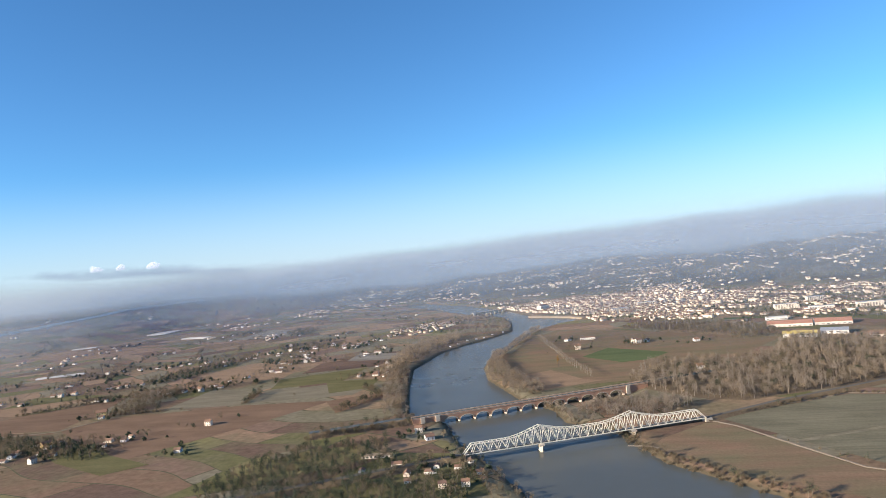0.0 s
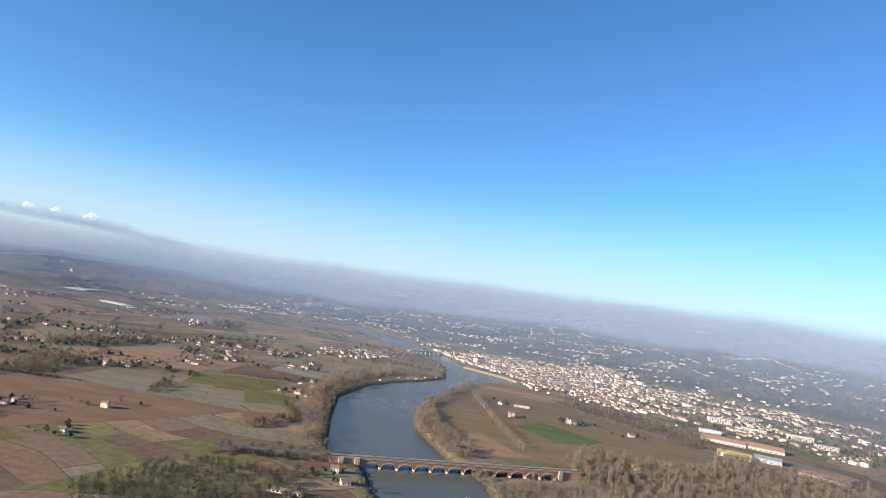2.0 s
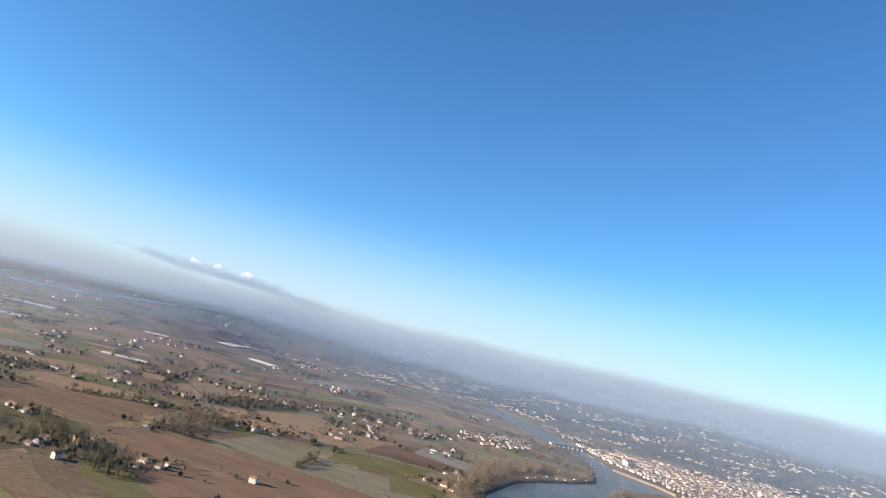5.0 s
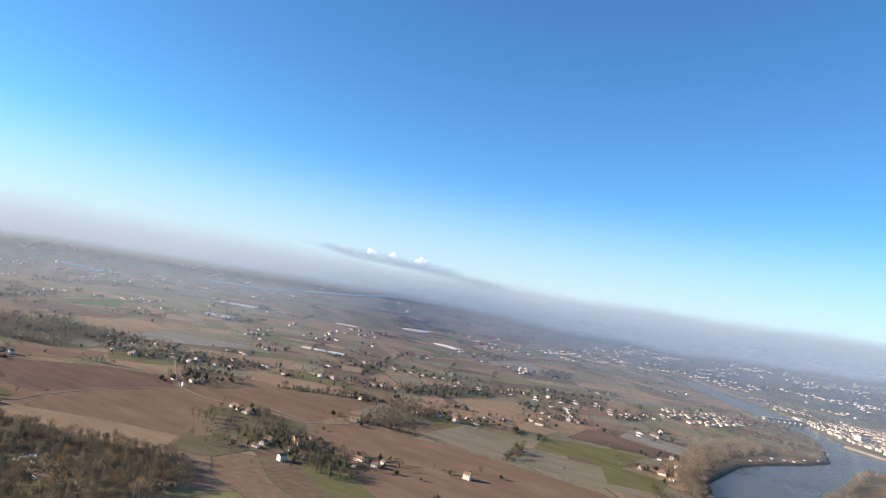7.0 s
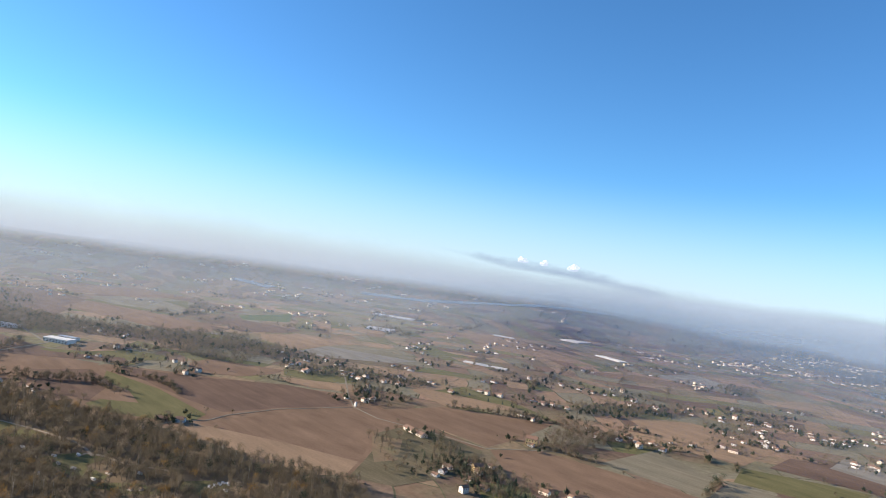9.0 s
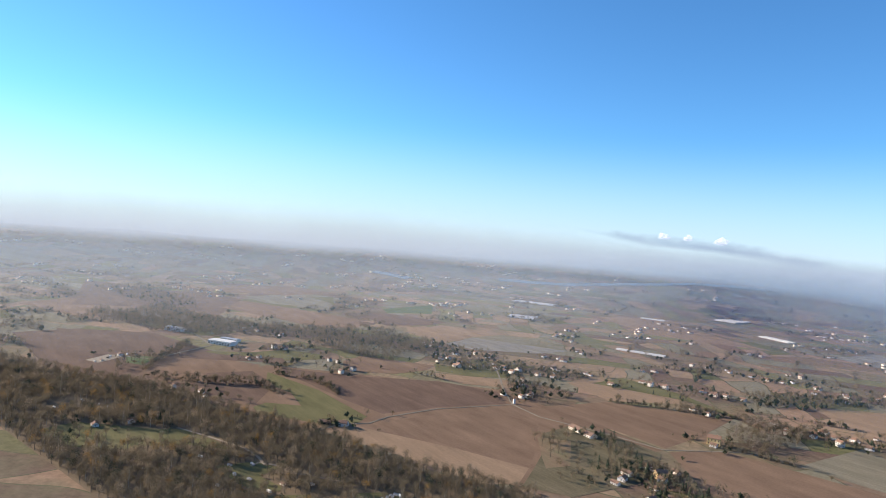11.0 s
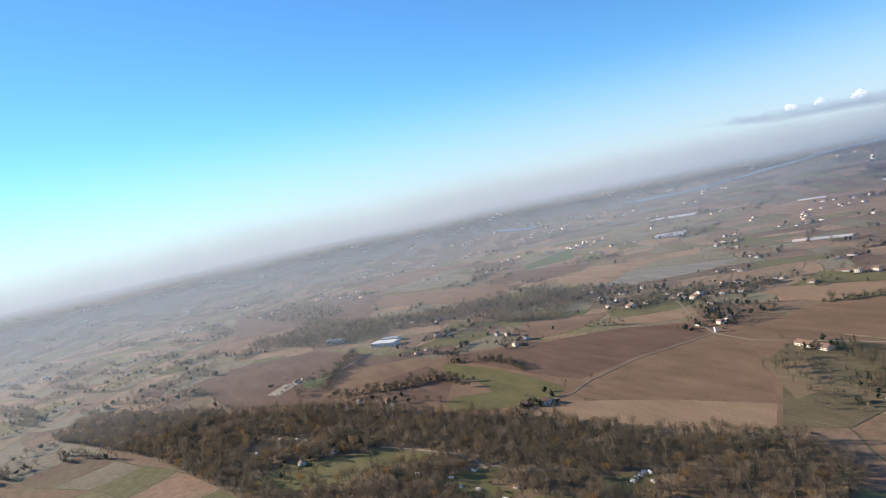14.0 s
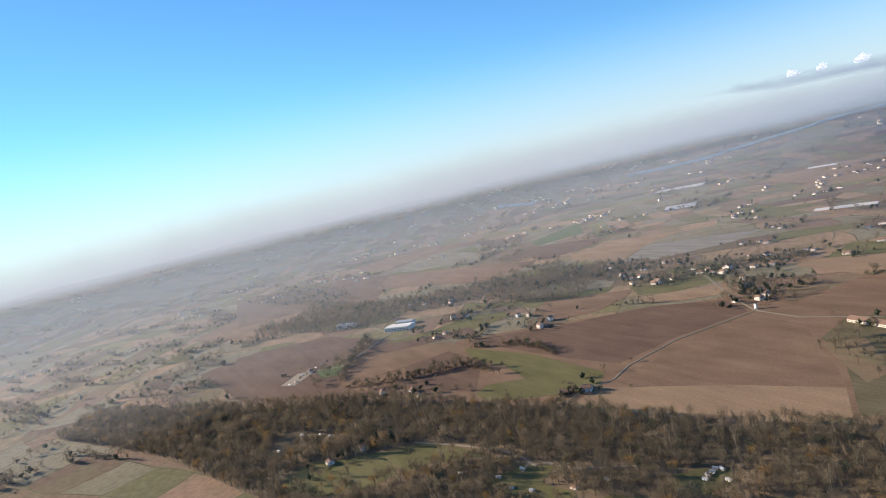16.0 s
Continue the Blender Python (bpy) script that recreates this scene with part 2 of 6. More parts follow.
M_GREY = field_material("frosty_fallow", *GREY, 20, 3.5, 0.4)
M_DARK = field_material("damp_ploughed_earth", *DARK, 20, 2.4, 0.2)
M_ROAD = surface("worn_asphalt", (0.2, 0.17, 0.12), (0.29, 0.247, 0.178), 0.6, 0.05, 1.0, 0.05)
M_TRACK = surface("pale_gravel", (0.24, 0.19, 0.13), (0.36, 0.29, 0.2), 0.5, 0.05, 0.95)
M_BARK = surface("bark", (0.11, 0.088, 0.066), (0.22, 0.18, 0.135), 1.5, 0.2, 0.95)
M_PALEBARK = surface("pale_poplar_bark", (0.24, 0.205, 0.155), (0.4, 0.345, 0.27), 1.5, 0.2, 0.95)
def see_through(m, share=0.32):
    """Lets part of the light through a thin crown of twigs."""
    nt = m.node_tree
    b = nt.nodes["Principled BSDF"]
    tra = nt.nodes.new("ShaderNodeBsdfTranslucent")
    mix = nt.nodes.new("ShaderNodeMixShader")
    mix.inputs["Fac"].default_value = share
    nt.links.new(b.inputs["Base Color"].links[0].from_socket, tra.inputs["Color"])
    nt.links.new(b.outputs[0], mix.inputs[1])
    nt.links.new(tra.outputs[0], mix.inputs[2])
    nt.links.new(mix.outputs[0], nt.nodes["Material Output"].inputs["Surface"])
    return m


M_TWIG = surface("bare_twigs", (0.14, 0.112, 0.07), (0.245, 0.195, 0.122), 0.35, 0.02, 1.0, 0.05)
M_TWIG2 = surface("bare_willow_twigs", (0.29, 0.22, 0.14), (0.42, 0.325, 0.21), 0.35, 0.02, 1.0, 0.05)
M_GREYTWIG = surface("grey_poplar_twigs", (0.235, 0.192, 0.143), (0.345, 0.284, 0.21), 0.35, 0.02, 1.0, 0.05)
M_RUST = surface("dry_oak_leaves", (0.24, 0.14, 0.05), (0.38, 0.24, 0.09), 0.35, 0.02, 1.0, 0.05)
for crown in (M_TWIG, M_TWIG2, M_RUST, M_GREYTWIG):
    see_through(crown)
M_EVER = surface("evergreen_needles", (0.045, 0.056, 0.033), (0.085, 0.098, 0.055), 0.6, 0.03, 0.9, 0.1)
M_WALL = surface("lime_render", (0.76, 0.69, 0.58), (0.9, 0.86, 0.77), 0.9, 0.06, 0.9, 0.2, 0.1, 0, 0.22)
M_WALLW = surface("white_render", (0.78, 0.75, 0.68), (0.9, 0.88, 0.83), 0.9, 0.06, 0.9, 0.2, 0.1, 0, 0.1)
M_WALLY = surface("ochre_render", (0.66, 0.46, 0.2), (0.82, 0.62, 0.31), 0.9, 0.06, 0.9, 0.2, 0.1, 0, 0.1)
M_ROOF = surface("clay_roof_tiles", (0.19, 0.125, 0.092), (0.31, 0.205, 0.15), 1.2, 0.08, 0.9, 0.2, 0.3, 0, 0.25)
M_CLAY = surface("new_clay_tiles", (0.42, 0.2, 0.12), (0.58, 0.3, 0.19), 0.5, 0.05, 0.9, 0.2, 0.2)
M_BRICK = surface("red_brick", (0.4, 0.225, 0.14), (0.56, 0.335, 0.22), 0.7, 0.04, 0.9, 0.2, 0.3)
M_STONE = surface("pale_limestone", (0.46, 0.39, 0.3), (0.62, 0.54, 0.42), 0.6, 0.05, 0.9)
M_STEEL = surface("cream_painted_steel", (0.76, 0.69, 0.53), (0.88, 0.82, 0.66), 0.5, 0.04, 0.5, 0.4, 0.05)
M_SHEET = surface("white_sheet_metal", (0.68, 0.64, 0.56), (0.84, 0.8, 0.72), 0.4, 0.03, 0.85, 0.08, 0.05)
M_GREYROOF = surface("grey_sheet_roof", (0.3, 0.3, 0.3), (0.46, 0.46, 0.45), 0.4, 0.03, 0.5, 0.4, 0.05)
M_YELLOW = surface("yellow_cladding", (0.6, 0.45, 0.1), (0.75, 0.58, 0.17), 0.4, 0.03, 0.6, 0.3, 0.05)
M_WOOD = surface("weathered_wood", (0.13, 0.09, 0.06), (0.26, 0.19, 0.13), 1.5, 0.2, 0.9)
M_PLASTIC = surface("milky_greenhouse_film", (0.48, 0.455, 0.41), (0.64, 0.61, 0.56), 0.3, 0.02, 0.85, 0.06, 0.05)
M_GLASS = glass_material()
M_TOWNWALL = surface("town_render", (0.8, 0.68, 0.5), (0.92, 0.83, 0.67), 0.3, 0.03, 0.9, 0.2, 0.05, 0, 0, 0.3)
M_TOWNROOF = surface("town_clay_tiles", (0.25, 0.16, 0.115), (0.39, 0.26, 0.19), 0.4, 0.03, 0.9, 0.2, 0.1, 0, 0, 0.35)
M_RAIL = surface("rail_ballast", (0.1, 0.09, 0.07), (0.17, 0.15, 0.12), 0.8, 0.06, 0.95)
M_LITTER = surface("leaf_litter", (0.13, 0.095, 0.06), (0.24, 0.18, 0.11), 0.4, 0.03, 1.0, 0.05, 0.4)
M_CLOUD = surface("sunlit_glowing_cloud", (0.85, 0.85, 0.85), (0.93, 0.93, 0.93), 0.01, 0.003, 1.0, 0.0, 0.1)
see_through(M_CLOUD, 0.5)
# faint emission lifts the puffs' shaded sides beyond what the sun gives
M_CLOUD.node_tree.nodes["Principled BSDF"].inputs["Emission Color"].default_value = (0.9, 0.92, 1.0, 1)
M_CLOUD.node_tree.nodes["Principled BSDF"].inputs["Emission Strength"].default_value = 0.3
M_SAND = surface("ochre_sand_face", (0.4, 0.27, 0.15), (0.58, 0.42, 0.26), 0.2, 0.03, 1.0, 0.1, 0.4)

# ---------------------------------------------------------------- building tools


def part(name, bm, material, parent=None, label=""):
    """Links a bmesh as one mesh object, under a thing or a part."""
    me = bpy.data.meshes.new(name)
    bm.to_mesh(me)
    bm.free()
    for mm in material if isinstance(material, (list, tuple)) else [material]:
        me.materials.append(mm)
    ob = new(name, me)
    if parent is not None:
        ob.parent = parent
    return tagged(ob, label)


def thing(name, label, category, at=(0, 0, 0), turn=0.0, group="", kind=""):
    ob = new(name)
    ob.empty_display_size = 0.5
    ob.matrix_world = Matrix.Translation(at) @ Matrix.Rotation(turn, 4, "Z")
    return tagged(ob, label, category, group, kind)


def box(bm, x0, y0, z0, x1, y1, z1):
    v = [bm.verts.new(c) for c in ((x0, y0, z0), (x1, y0, z0), (x1, y1, z0), (x0, y1, z0), (x0, y0, z1), (x1, y0, z1), (x1, y1, z1), (x0, y1, z1))]
    for f in ((3, 2, 1, 0), (4, 5, 6, 7), (0, 1, 5, 4), (1, 2, 6, 5), (2, 3, 7, 6), (3, 0, 4, 7)):
        bm.faces.new([v[i] for i in f])


def beam(bm, a, b, w, h=None):
    """A bar of rectangular section from a to b."""
    a, b, h = Vector(a), Vector(b), h or w
    d = (b - a).normalized()
    side = d.cross(Vector((0, 0, 1)))
    side = side.normalized() if side.length > 1e-4 else Vector((1, 0, 0))
    up = side.cross(d).normalized()
    ring = [side * sx * w / 2 + up * sy * h / 2 for sx, sy in ((-1, -1), (1, -1), (1, 1), (-1, 1))]
    va, vb = [bm.verts.new(a + r) for r in ring], [bm.verts.new(b + r) for r in ring]
    for i in range(4):
        bm.faces.new((va[i], va[(i + 1) % 4], vb[(i + 1) % 4], vb[i]))
    bm.faces.new(va[::-1])
    bm.faces.new(vb)


def prism(bm, outline, z0, z1):
    lo, hi = [bm.verts.new((x, y, z0)) for x, y in outline], [bm.verts.new((x, y, z1)) for x, y in outline]
    n = len(outline)
    bm.faces.new(hi)
    bm.faces.new(lo[::-1])
    for i in range(n):
        bm.faces.new((lo[i], lo[(i + 1) % n], hi[(i + 1) % n], hi[i]))


def mesh_from(name, verts, faces, mats, index=None):
    """One mesh from arrays of vertices and triangles."""
    me = bpy.data.meshes.new(name)
    verts, faces = np.asarray(verts, np.float32), np.asarray(faces, np.int32)
    k = faces.shape[1]
    me.vertices.add(len(verts))
    me.vertices.foreach_set("co", verts.ravel())
    me.loops.add(faces.size)
    me.loops.foreach_set("vertex_index", faces.ravel())
    me.polygons.add(len(faces))
    me.polygons.foreach_set("loop_start", np.arange(len(faces), dtype=np.int32) * k)
    for mm in mats:
        me.materials.append(mm)
    if index is not None:
        me.polygons.foreach_set("material_index", np.asarray(index, np.int32))
    me.update(calc_edges=True)
    return new(name, me)


# ---------------------------------------------------------------- the lie of the land
CENTRE = np.array((-270.0, 150.0))
RIM = 4640.0
WATER_Z = -4.4
LEFT_BANK = [(60, 380), (-20, 540), (-97, 667), (-150, 766), (-203, 858), (-245, 964), (-311, 1018), (-365, 1211), (-413, 1419), (-400, 1632), (-362, 1735), (-305, 1850), (-270, 1950), (-300, 2180), (-350, 2350), (-470, 2500), (-600, 2690), (-835, 3075), (-1010, 3320)]
RIGHT_BANK = [(300, 400), (215, 530), (114, 655), (28, 755), (-15, 879), (-79, 929), (-99, 996), (-157, 1079), (-236, 1259), (-263, 1386), (-267, 1487), (-244, 1553), (-232, 1700), (-215, 1900), (-160, 2030), (-80, 2120), (-130, 2190), (-247, 2293), (-368, 2576), (-493, 2811), (-632, 3010), (-779, 3204), (-900, 3400)]
RIVER = np.array(LEFT_BANK + RIGHT_BANK[::-1], float)


def inside(px, py, poly):
    r = np.zeros(px.shape, bool)
    j = len(poly) - 1
    for i in range(len(poly)):
        xi, yi, xj, yj = *poly[i], *poly[j]
        if yi != yj:
            r ^= ((yi > py) != (yj > py)) & (px < (xj - xi) * (py - yi) / (yj - yi) + xi)
        j = i
    return r


def edge_distance(px, py, poly, closed=True):
    d = np.full(px.shape, 1e9)
    for i in range(len(poly) if closed else len(poly) - 1):
        ax, ay, bx, by = *poly[i], *poly[(i + 1) % len(poly)]
        l2 = (bx - ax) ** 2 + (by - ay) ** 2 + 1e-9
        t = np.clip(((px - ax) * (bx - ax) + (py - ay) * (by - ay)) / l2, 0, 1)
        d = np.minimum(d, np.hypot(px - ax - t * (bx - ax), py - ay - t * (by - ay)))
    return d


def smooth(x, a, b):
    t = np.clip((x - a) / (b - a), 0, 1)
    return t * t * (3 - 2 * t)


def swell(x, y):
    """Rolling hill shapes, about -1 to 1."""
    return (np.sin(x / 310 + 1.3 * np.sin(y / 420)) * np.cos(y / 270 - 0.7 * np.sin(x / 390)) + 0.5 * np.sin(x / 130 + y / 170 + 1) + 0.3 * np.cos(x / 75 - y / 95)) / 1.6


def land(x, y):
    """Height of the land: a flat valley floor, the river bed, hills beyond the town and a rise towards the horizon."""
    x, y = np.asarray(x, float), np.asarray(y, float)
    d = edge_distance(x, y, RIVER)
    s = np.where(inside(x, y, RIVER), -d, d)
    bed = -10.0 * smooth(-s, -12, 10)
    hollow = -5.0 * smooth(edge_distance(x, y, [(-85, 1049), (-2, 1090)], False), 34, 16)
    bed = np.minimum(bed, hollow)
    r = np.hypot(x - CENTRE[0], y - CENTRE[1])
    north = (y - 2480) * 0.89 + (x - 600) * 0.46
    hill = smooth(north, 30, 800) * (56 + 28 * swell(x, y)) + smooth(north, 650, 1800) * (28 + 22 * swell(x * 0.8, y * 0.8))
    west = smooth(np.arctan2(-(x - CENTRE[0]), y - CENTRE[1]), 0.4, 0.85)
    far_west = smooth(np.arctan2(-(x - CENTRE[0]), y - CENTRE[1]), 0.2, 0.66)
    east = smooth(np.arctan2(x - CENTRE[0], y - CENTRE[1]), -0.12, 0.36)
    rise = smooth(r, 3000, RIM) * (34 + 100 * far_west + 8 * swell(x, y))
    return bed * smooth(r, 4200, 3600) + np.where(hill > 0, hill * (1 - 0.75 * west) * (0.6 + 0.36 * east), 0) + rise

# ---------------------------------------------------------------- ground and water
def spaced(lo, core0, core1, hi, step, far):
    a = np.linspace(lo, core0, int((core0 - lo) / far) + 1)[:-1]
    c = np.linspace(core0, core1, int((core1 - core0) / step) + 1)[:-1]
    return np.concatenate([a, c, np.linspace(core1, hi, int((hi - core1) / far) + 1)])


gx = spaced(CENTRE[0] - RIM, -1000, 420, CENTRE[0] + RIM, 11, 60)
gy = spaced(CENTRE[1] - RIM, 380, 3420, CENTRE[1] + RIM, 11, 60)
XX, YY = np.meshgrid(gx, gy)
ZZ = land(XX, YY)
ids = np.arange(XX.size).reshape(XX.shape)
quads = np.stack([ids[:-1, :-1], ids[:-1, 1:], ids[1:, 1:], ids[1:, :-1]], -1).reshape(-1, 4)
ground = mesh_from("ground", np.stack([XX, YY, ZZ], -1).reshape(-1, 3), quads, [M_GROUND])
wooded = ground.data.attributes.new("wooded", "FLOAT", "POINT")
north = smooth(((YY - 2480) * 0.89 + (XX - 600) * 0.46).ravel(), 30, 330)
sunset = smooth(np.arctan2(-(XX - CENTRE[0]), YY - CENTRE[1]).ravel(), 0.5, 0.8)
wooded.data.foreach_set("value", (north * (1 - sunset)).astype(np.float32))
ground.data.polygons.foreach_set("use_smooth", np.ones(len(quads), bool))
tagged(ground, "brown and green winter farmland of a flat river valley with hills", "ground", kind="structure")


def sheet(name, outline, z, material, label, category, kind="structure"):
    bm = bmesh.new()
    bm.faces.new([bm.verts.new((x, y, z)) for x, y in outline])
    bmesh.ops.triangulate(bm, faces=bm.faces[:])
    bm.normal_update()
    for f in bm.faces:
        if f.normal.z < 0:
            f.normal_flip()
    return tagged(part(name, bm, material), label, category, kind=kind)


def widened(line, by):
    """The outline of a band of that half width along a line."""
    pts = [Vector(p) for p in line]
    left, right = [], []
    for i, p in enumerate(pts):
        d = (pts[min(i + 1, len(pts) - 1)] - pts[max(i - 1, 0)]).normalized()
        n = Vector((-d.y, d.x)) * by
        left.append((p + n)[:])
        right.append((p - n)[:])
    return left, right


def band(name, line, half, z, material, label, category, rise=0.0):
    """A road or track: a slightly domed strip on the ground."""
    left, right = widened(line, half)
    bm = bmesh.new()
    rows = []
    for (lx, ly), (rx, ry) in zip(left, right):
        rows.append([bm.verts.new((lx, ly, z - 0.3)), bm.verts.new((lx * 0.85 + rx * 0.15, ly * 0.85 + ry * 0.15, z + rise)), bm.verts.new((lx * 0.15 + rx * 0.85, ly * 0.15 + ry * 0.85, z + rise)), bm.verts.new((rx, ry, z - 0.3))])
    for a, b in zip(rows, rows[1:]):
        for i in range(3):
            bm.faces.new((a[i], a[i + 1], b[i + 1], b[i]))
    bm.normal_update()
    if bm.faces and sum(f.normal.z for f in bm.faces) < 0:
        bmesh.ops.reverse_faces(bm, faces=bm.faces[:])
    return tagged(part(name, bm, material), label, category, kind="structure")


lw, rw = [(x - 12, y) for x, y in LEFT_BANK], [(x + 12, y) for x, y in RIGHT_BANK]
sheet("water", lw + rw[::-1], WATER_Z, M_WATER, "calm slate-blue winding river with faint ripples", "river")


def far_water(line, half):
    left, right = widened(line, half)
    bm = bmesh.new()
    rows = [[bm.verts.new((x, y, float(land(x, y)) + 2.5)) for x, y in ends] for ends in zip(right, left)]
    for a, b in zip(rows, rows[1:]):
        bm.faces.new((a[0], b[0], b[1], a[1]))
    tagged(part("water", bm, M_LAKE), "distant pale blue lake in the hazy plain", "lake", kind="structure")


far_water([(-3461, 1933), (-3400, 1962), (-3330, 1990), (-3249, 2015)], 38)
far_water([(-3147, 2498), (-3030, 2615), (-2921, 2747), (-2870, 2930), (-2825, 3132), (-2760, 3310), (-2713, 3483), (-2580, 3700), (-2443, 3901)], 36)

FIELDS = []
sheet("field", [(-225, 1480), (-195, 1260), (-120, 1130), (20, 1160), (200, 1300), (320, 1500), (230, 1570), (20, 1780), (-140, 1880), (-205, 1700)], 0.1, M_WEEDY, "weedy brown farmland on the river spit", "field")
sheet("field", [(-1550, 680), (-1480, 570), (-1250, 545), (-1150, 610), (-900, 725), (-925, 1000), (-1180, 1005), (-1270, 1005), (-1430, 830)], 0.1, M_PLOUGH[0], "brown farmland between the lanes", "field")
sheet("field", [(-1790, 330), (-1800, 560), (-1600, 720), (-1430, 690), (-1380, 560), (-1440, 470), (-1600, 340)], 0.09, M_OLIVE, "rough olive grassland beside the wood", "field")


def field(outline, material, label):
    sheet("field", outline, 0.12 + 0.004 * len(FIELDS), material, label, "field")
    FIELDS.append(outline)


field([(-1153, 660), (-1029, 735), (-938, 776), (-897, 722), (-979, 676), (-1091, 629), (-1148, 612)], M_TAN[1], "pale tan tilled field beside a wood")
field([(-1160, 684), (-1175, 945), (-1082, 921), (-1037, 876), (-969, 812), (-944, 782), (-1032, 740)], M_PLOUGH[1], "reddish brown ploughed field crossed by a lane")
field([(-1495, 662), (-1352, 694), (-1190, 696), (-1166, 670), (-1170, 628), (-1246, 560), (-1282, 563), (-1300, 590), (-1270, 631), (-1342, 645), (-1420, 632)], M_GREEN[1], "olive green grass field with long tree shadows")
field([(-1950, 300), (-1990, 420), (-1920, 560), (-1780, 600), (-1640, 640), (-1400, 640), (-1300, 575), (-1430, 465), (-1600, 335)], M_DARK, "damp fallow land along the edge of a wood")
field([(-1949, 402), (-1894, 517), (-1826, 527), (-1663, 428), (-1735, 362)], M_DARK, "dark ploughed field beside a lane")
field([(-1520, 697), (-1423, 812), (-1357, 930), (-1262, 988), (-1190, 950), (-1204, 825), (-1196, 725), (-1281, 707), (-1463, 690)], M_DARK, "dark brown ploughed field")
field([(-1520, 456), (-1511, 547), (-1507, 645), (-1555, 670), (-1645, 602), (-1656, 520)], M_PLOUGH[1], "brown striped ploughed field beside a hedge")
field([(-1460, 470), (-1440, 540), (-1505, 560), (-1515, 470)], M_PLOUGH[0], "brown field strip along a hedge")
field([(-1677, 465), (-1656, 515), (-1592, 476), (-1617, 455)], M_BRIGHT, "small bright green meadow")
field([(-1884, 1170), (-1996, 1367), (-1814, 1462), (-1786, 1323), (-1714, 1185)], M_TAN[1], "light orange-brown tilled field")
field([(-1706, 1181), (-1780, 1323), (-1569, 1460), (-1551, 1351), (-1624, 1209)], M_GREY, "pale grey fallow field")
field([(-1158, 978), (-1147, 1140), (-994, 1270), (-947, 1113), (-929, 1012), (-1020, 1010), (-1062, 978), (-1116, 965)], M_PLOUGH[0], "wide reddish brown ploughed field")
field([(-1288, 1179), (-1286, 1328), (-1151, 1333), (-1095, 1266), (-1151, 1146)], M_TAN[0], "light brown tilled field near a hamlet")
field([(-2557, 956), (-2675, 1339), (-2434, 1232), (-2268, 876)], M_GREEN[0], "muted green field in the hazy plain")
field([(-2342, 1362), (-2462, 1646), (-2223, 1483), (-2246, 1327)], M_BRIGHT, "green winter wheat field in the plain")
field([(-917, 1003), (-889, 1085), (-654, 1132), (-481, 1132), (-560, 975), (-659, 820), (-738, 860), (-823, 935)], M_PLOUGH[0], "long reddish brown ploughed field")
field([(-810, 1128), (-817, 1316), (-679, 1245), (-661, 1138)], M_STUBBLE[1], "grey-green stubble field")
field([(-668, 1246), (-523, 1297), (-446, 1267), (-461, 1171), (-653, 1145)], M_STUBBLE[0], "grey-green drilled field")
field([(-972, 1500), (-914, 1645), (-725, 1668), (-703, 1392), (-824, 1368)], M_TAN[1], "light tan tilled field among houses")
field([(-698, 1375), (-575, 1444), (-533, 1458), (-536, 1312), (-669, 1268)], M_GREEN[0], "olive green pasture strip")
field([(-687, 1565), (-600, 1620), (-494, 1545), (-520, 1470), (-677, 1434)], M_DARK, "dark brown field strip")
field([(-637, 1710), (-490, 1638), (-497, 1557), (-625, 1575)], M_GREY, "pale fallow strip near the river")
field([(-1339, 2290), (-1330, 2560), (-1139, 2470), (-1150, 2240)], M_GREY, "pale grey-green field")
field([(-2164, 2198), (-2117, 2470), (-1450, 2170), (-1764, 2010)], M_TAN[0], "long tan field in the plain")
field([(-1268, 1229), (-1110, 1300), (-1002, 1278), (-990, 1290), (-1150, 1340), (-1290, 1340)], M_GREEN[1], "thin grassy strip between ploughed fields")
field([(-493, 1128), (-407, 1178), (-386, 1140), (-438, 1035)], M_PLOUGH[1], "small reddish field beside the river wood")
field([(-515, 1195), (-570, 1316), (-457, 1312), (-446, 1225)], M_GREEN[0], "green-grey field near the river bank")
field([(87, 882), (34, 826), (22, 800), (45, 762), (89, 700), (150, 655), (260, 590), (330, 560), (300, 640), (200, 706), (104, 884)], M_WEEDY, "reddish brown ploughed field between bridge and river")
field([(108, 900), (180, 944), (278, 993), (420, 950), (400, 800), (264, 843), (169, 804)], M_OLIVE, "olive green drilled field beside the railway")
field([(171, 796), (264, 835), (400, 792), (420, 640), (330, 640), (222, 716)], M_OLIVE, "olive green field with faint rows")
field([(-67, 1413), (-16, 1506), (97, 1405), (60, 1340), (7, 1325)], M_BRIGHT, "bright green winter wheat patch")
field([(-114, 1535), (-26, 1734), (132, 1645), (97, 1412), (-16, 1512), (-70, 1425)], M_WEEDY, "brown field around a white farm")
field([(103, 1408), (138, 1640), (230, 1560), (250, 1420), (170, 1330), (70, 1340)], M_WEEDY, "tan and grey stubble field")
field([(-120, 1290), (-60, 1190), (-30, 1170), (-130, 1110), (-200, 1230)], M_TAN[0], "bare sandy clearing near the aqueduct")
field([(-1232, 302), (-1180, 328), (-1155, 369), (-1158, 401), (-1147, 442), (-1112, 484), (-1157, 474), (-1210, 449), (-1217, 425), (-1244, 387), (-1276, 342), (-1260, 309)], M_GREEN[0], "sunlit green clearing with mown strips in the wood")
field([(-1060, 972), (-1040, 890), (-970, 825), (-936, 782), (-895, 728), (-850, 760), (-850, 860), (-870, 920), (-915, 985), (-1000, 985)], M_PARK, "dull green parkland lawn beside a farmhouse")
field([(-1030, 872), (-1000, 905), (-925, 830), (-930, 795), (-962, 818)], M_WEEDY, "tan and olive scrubby paddock")
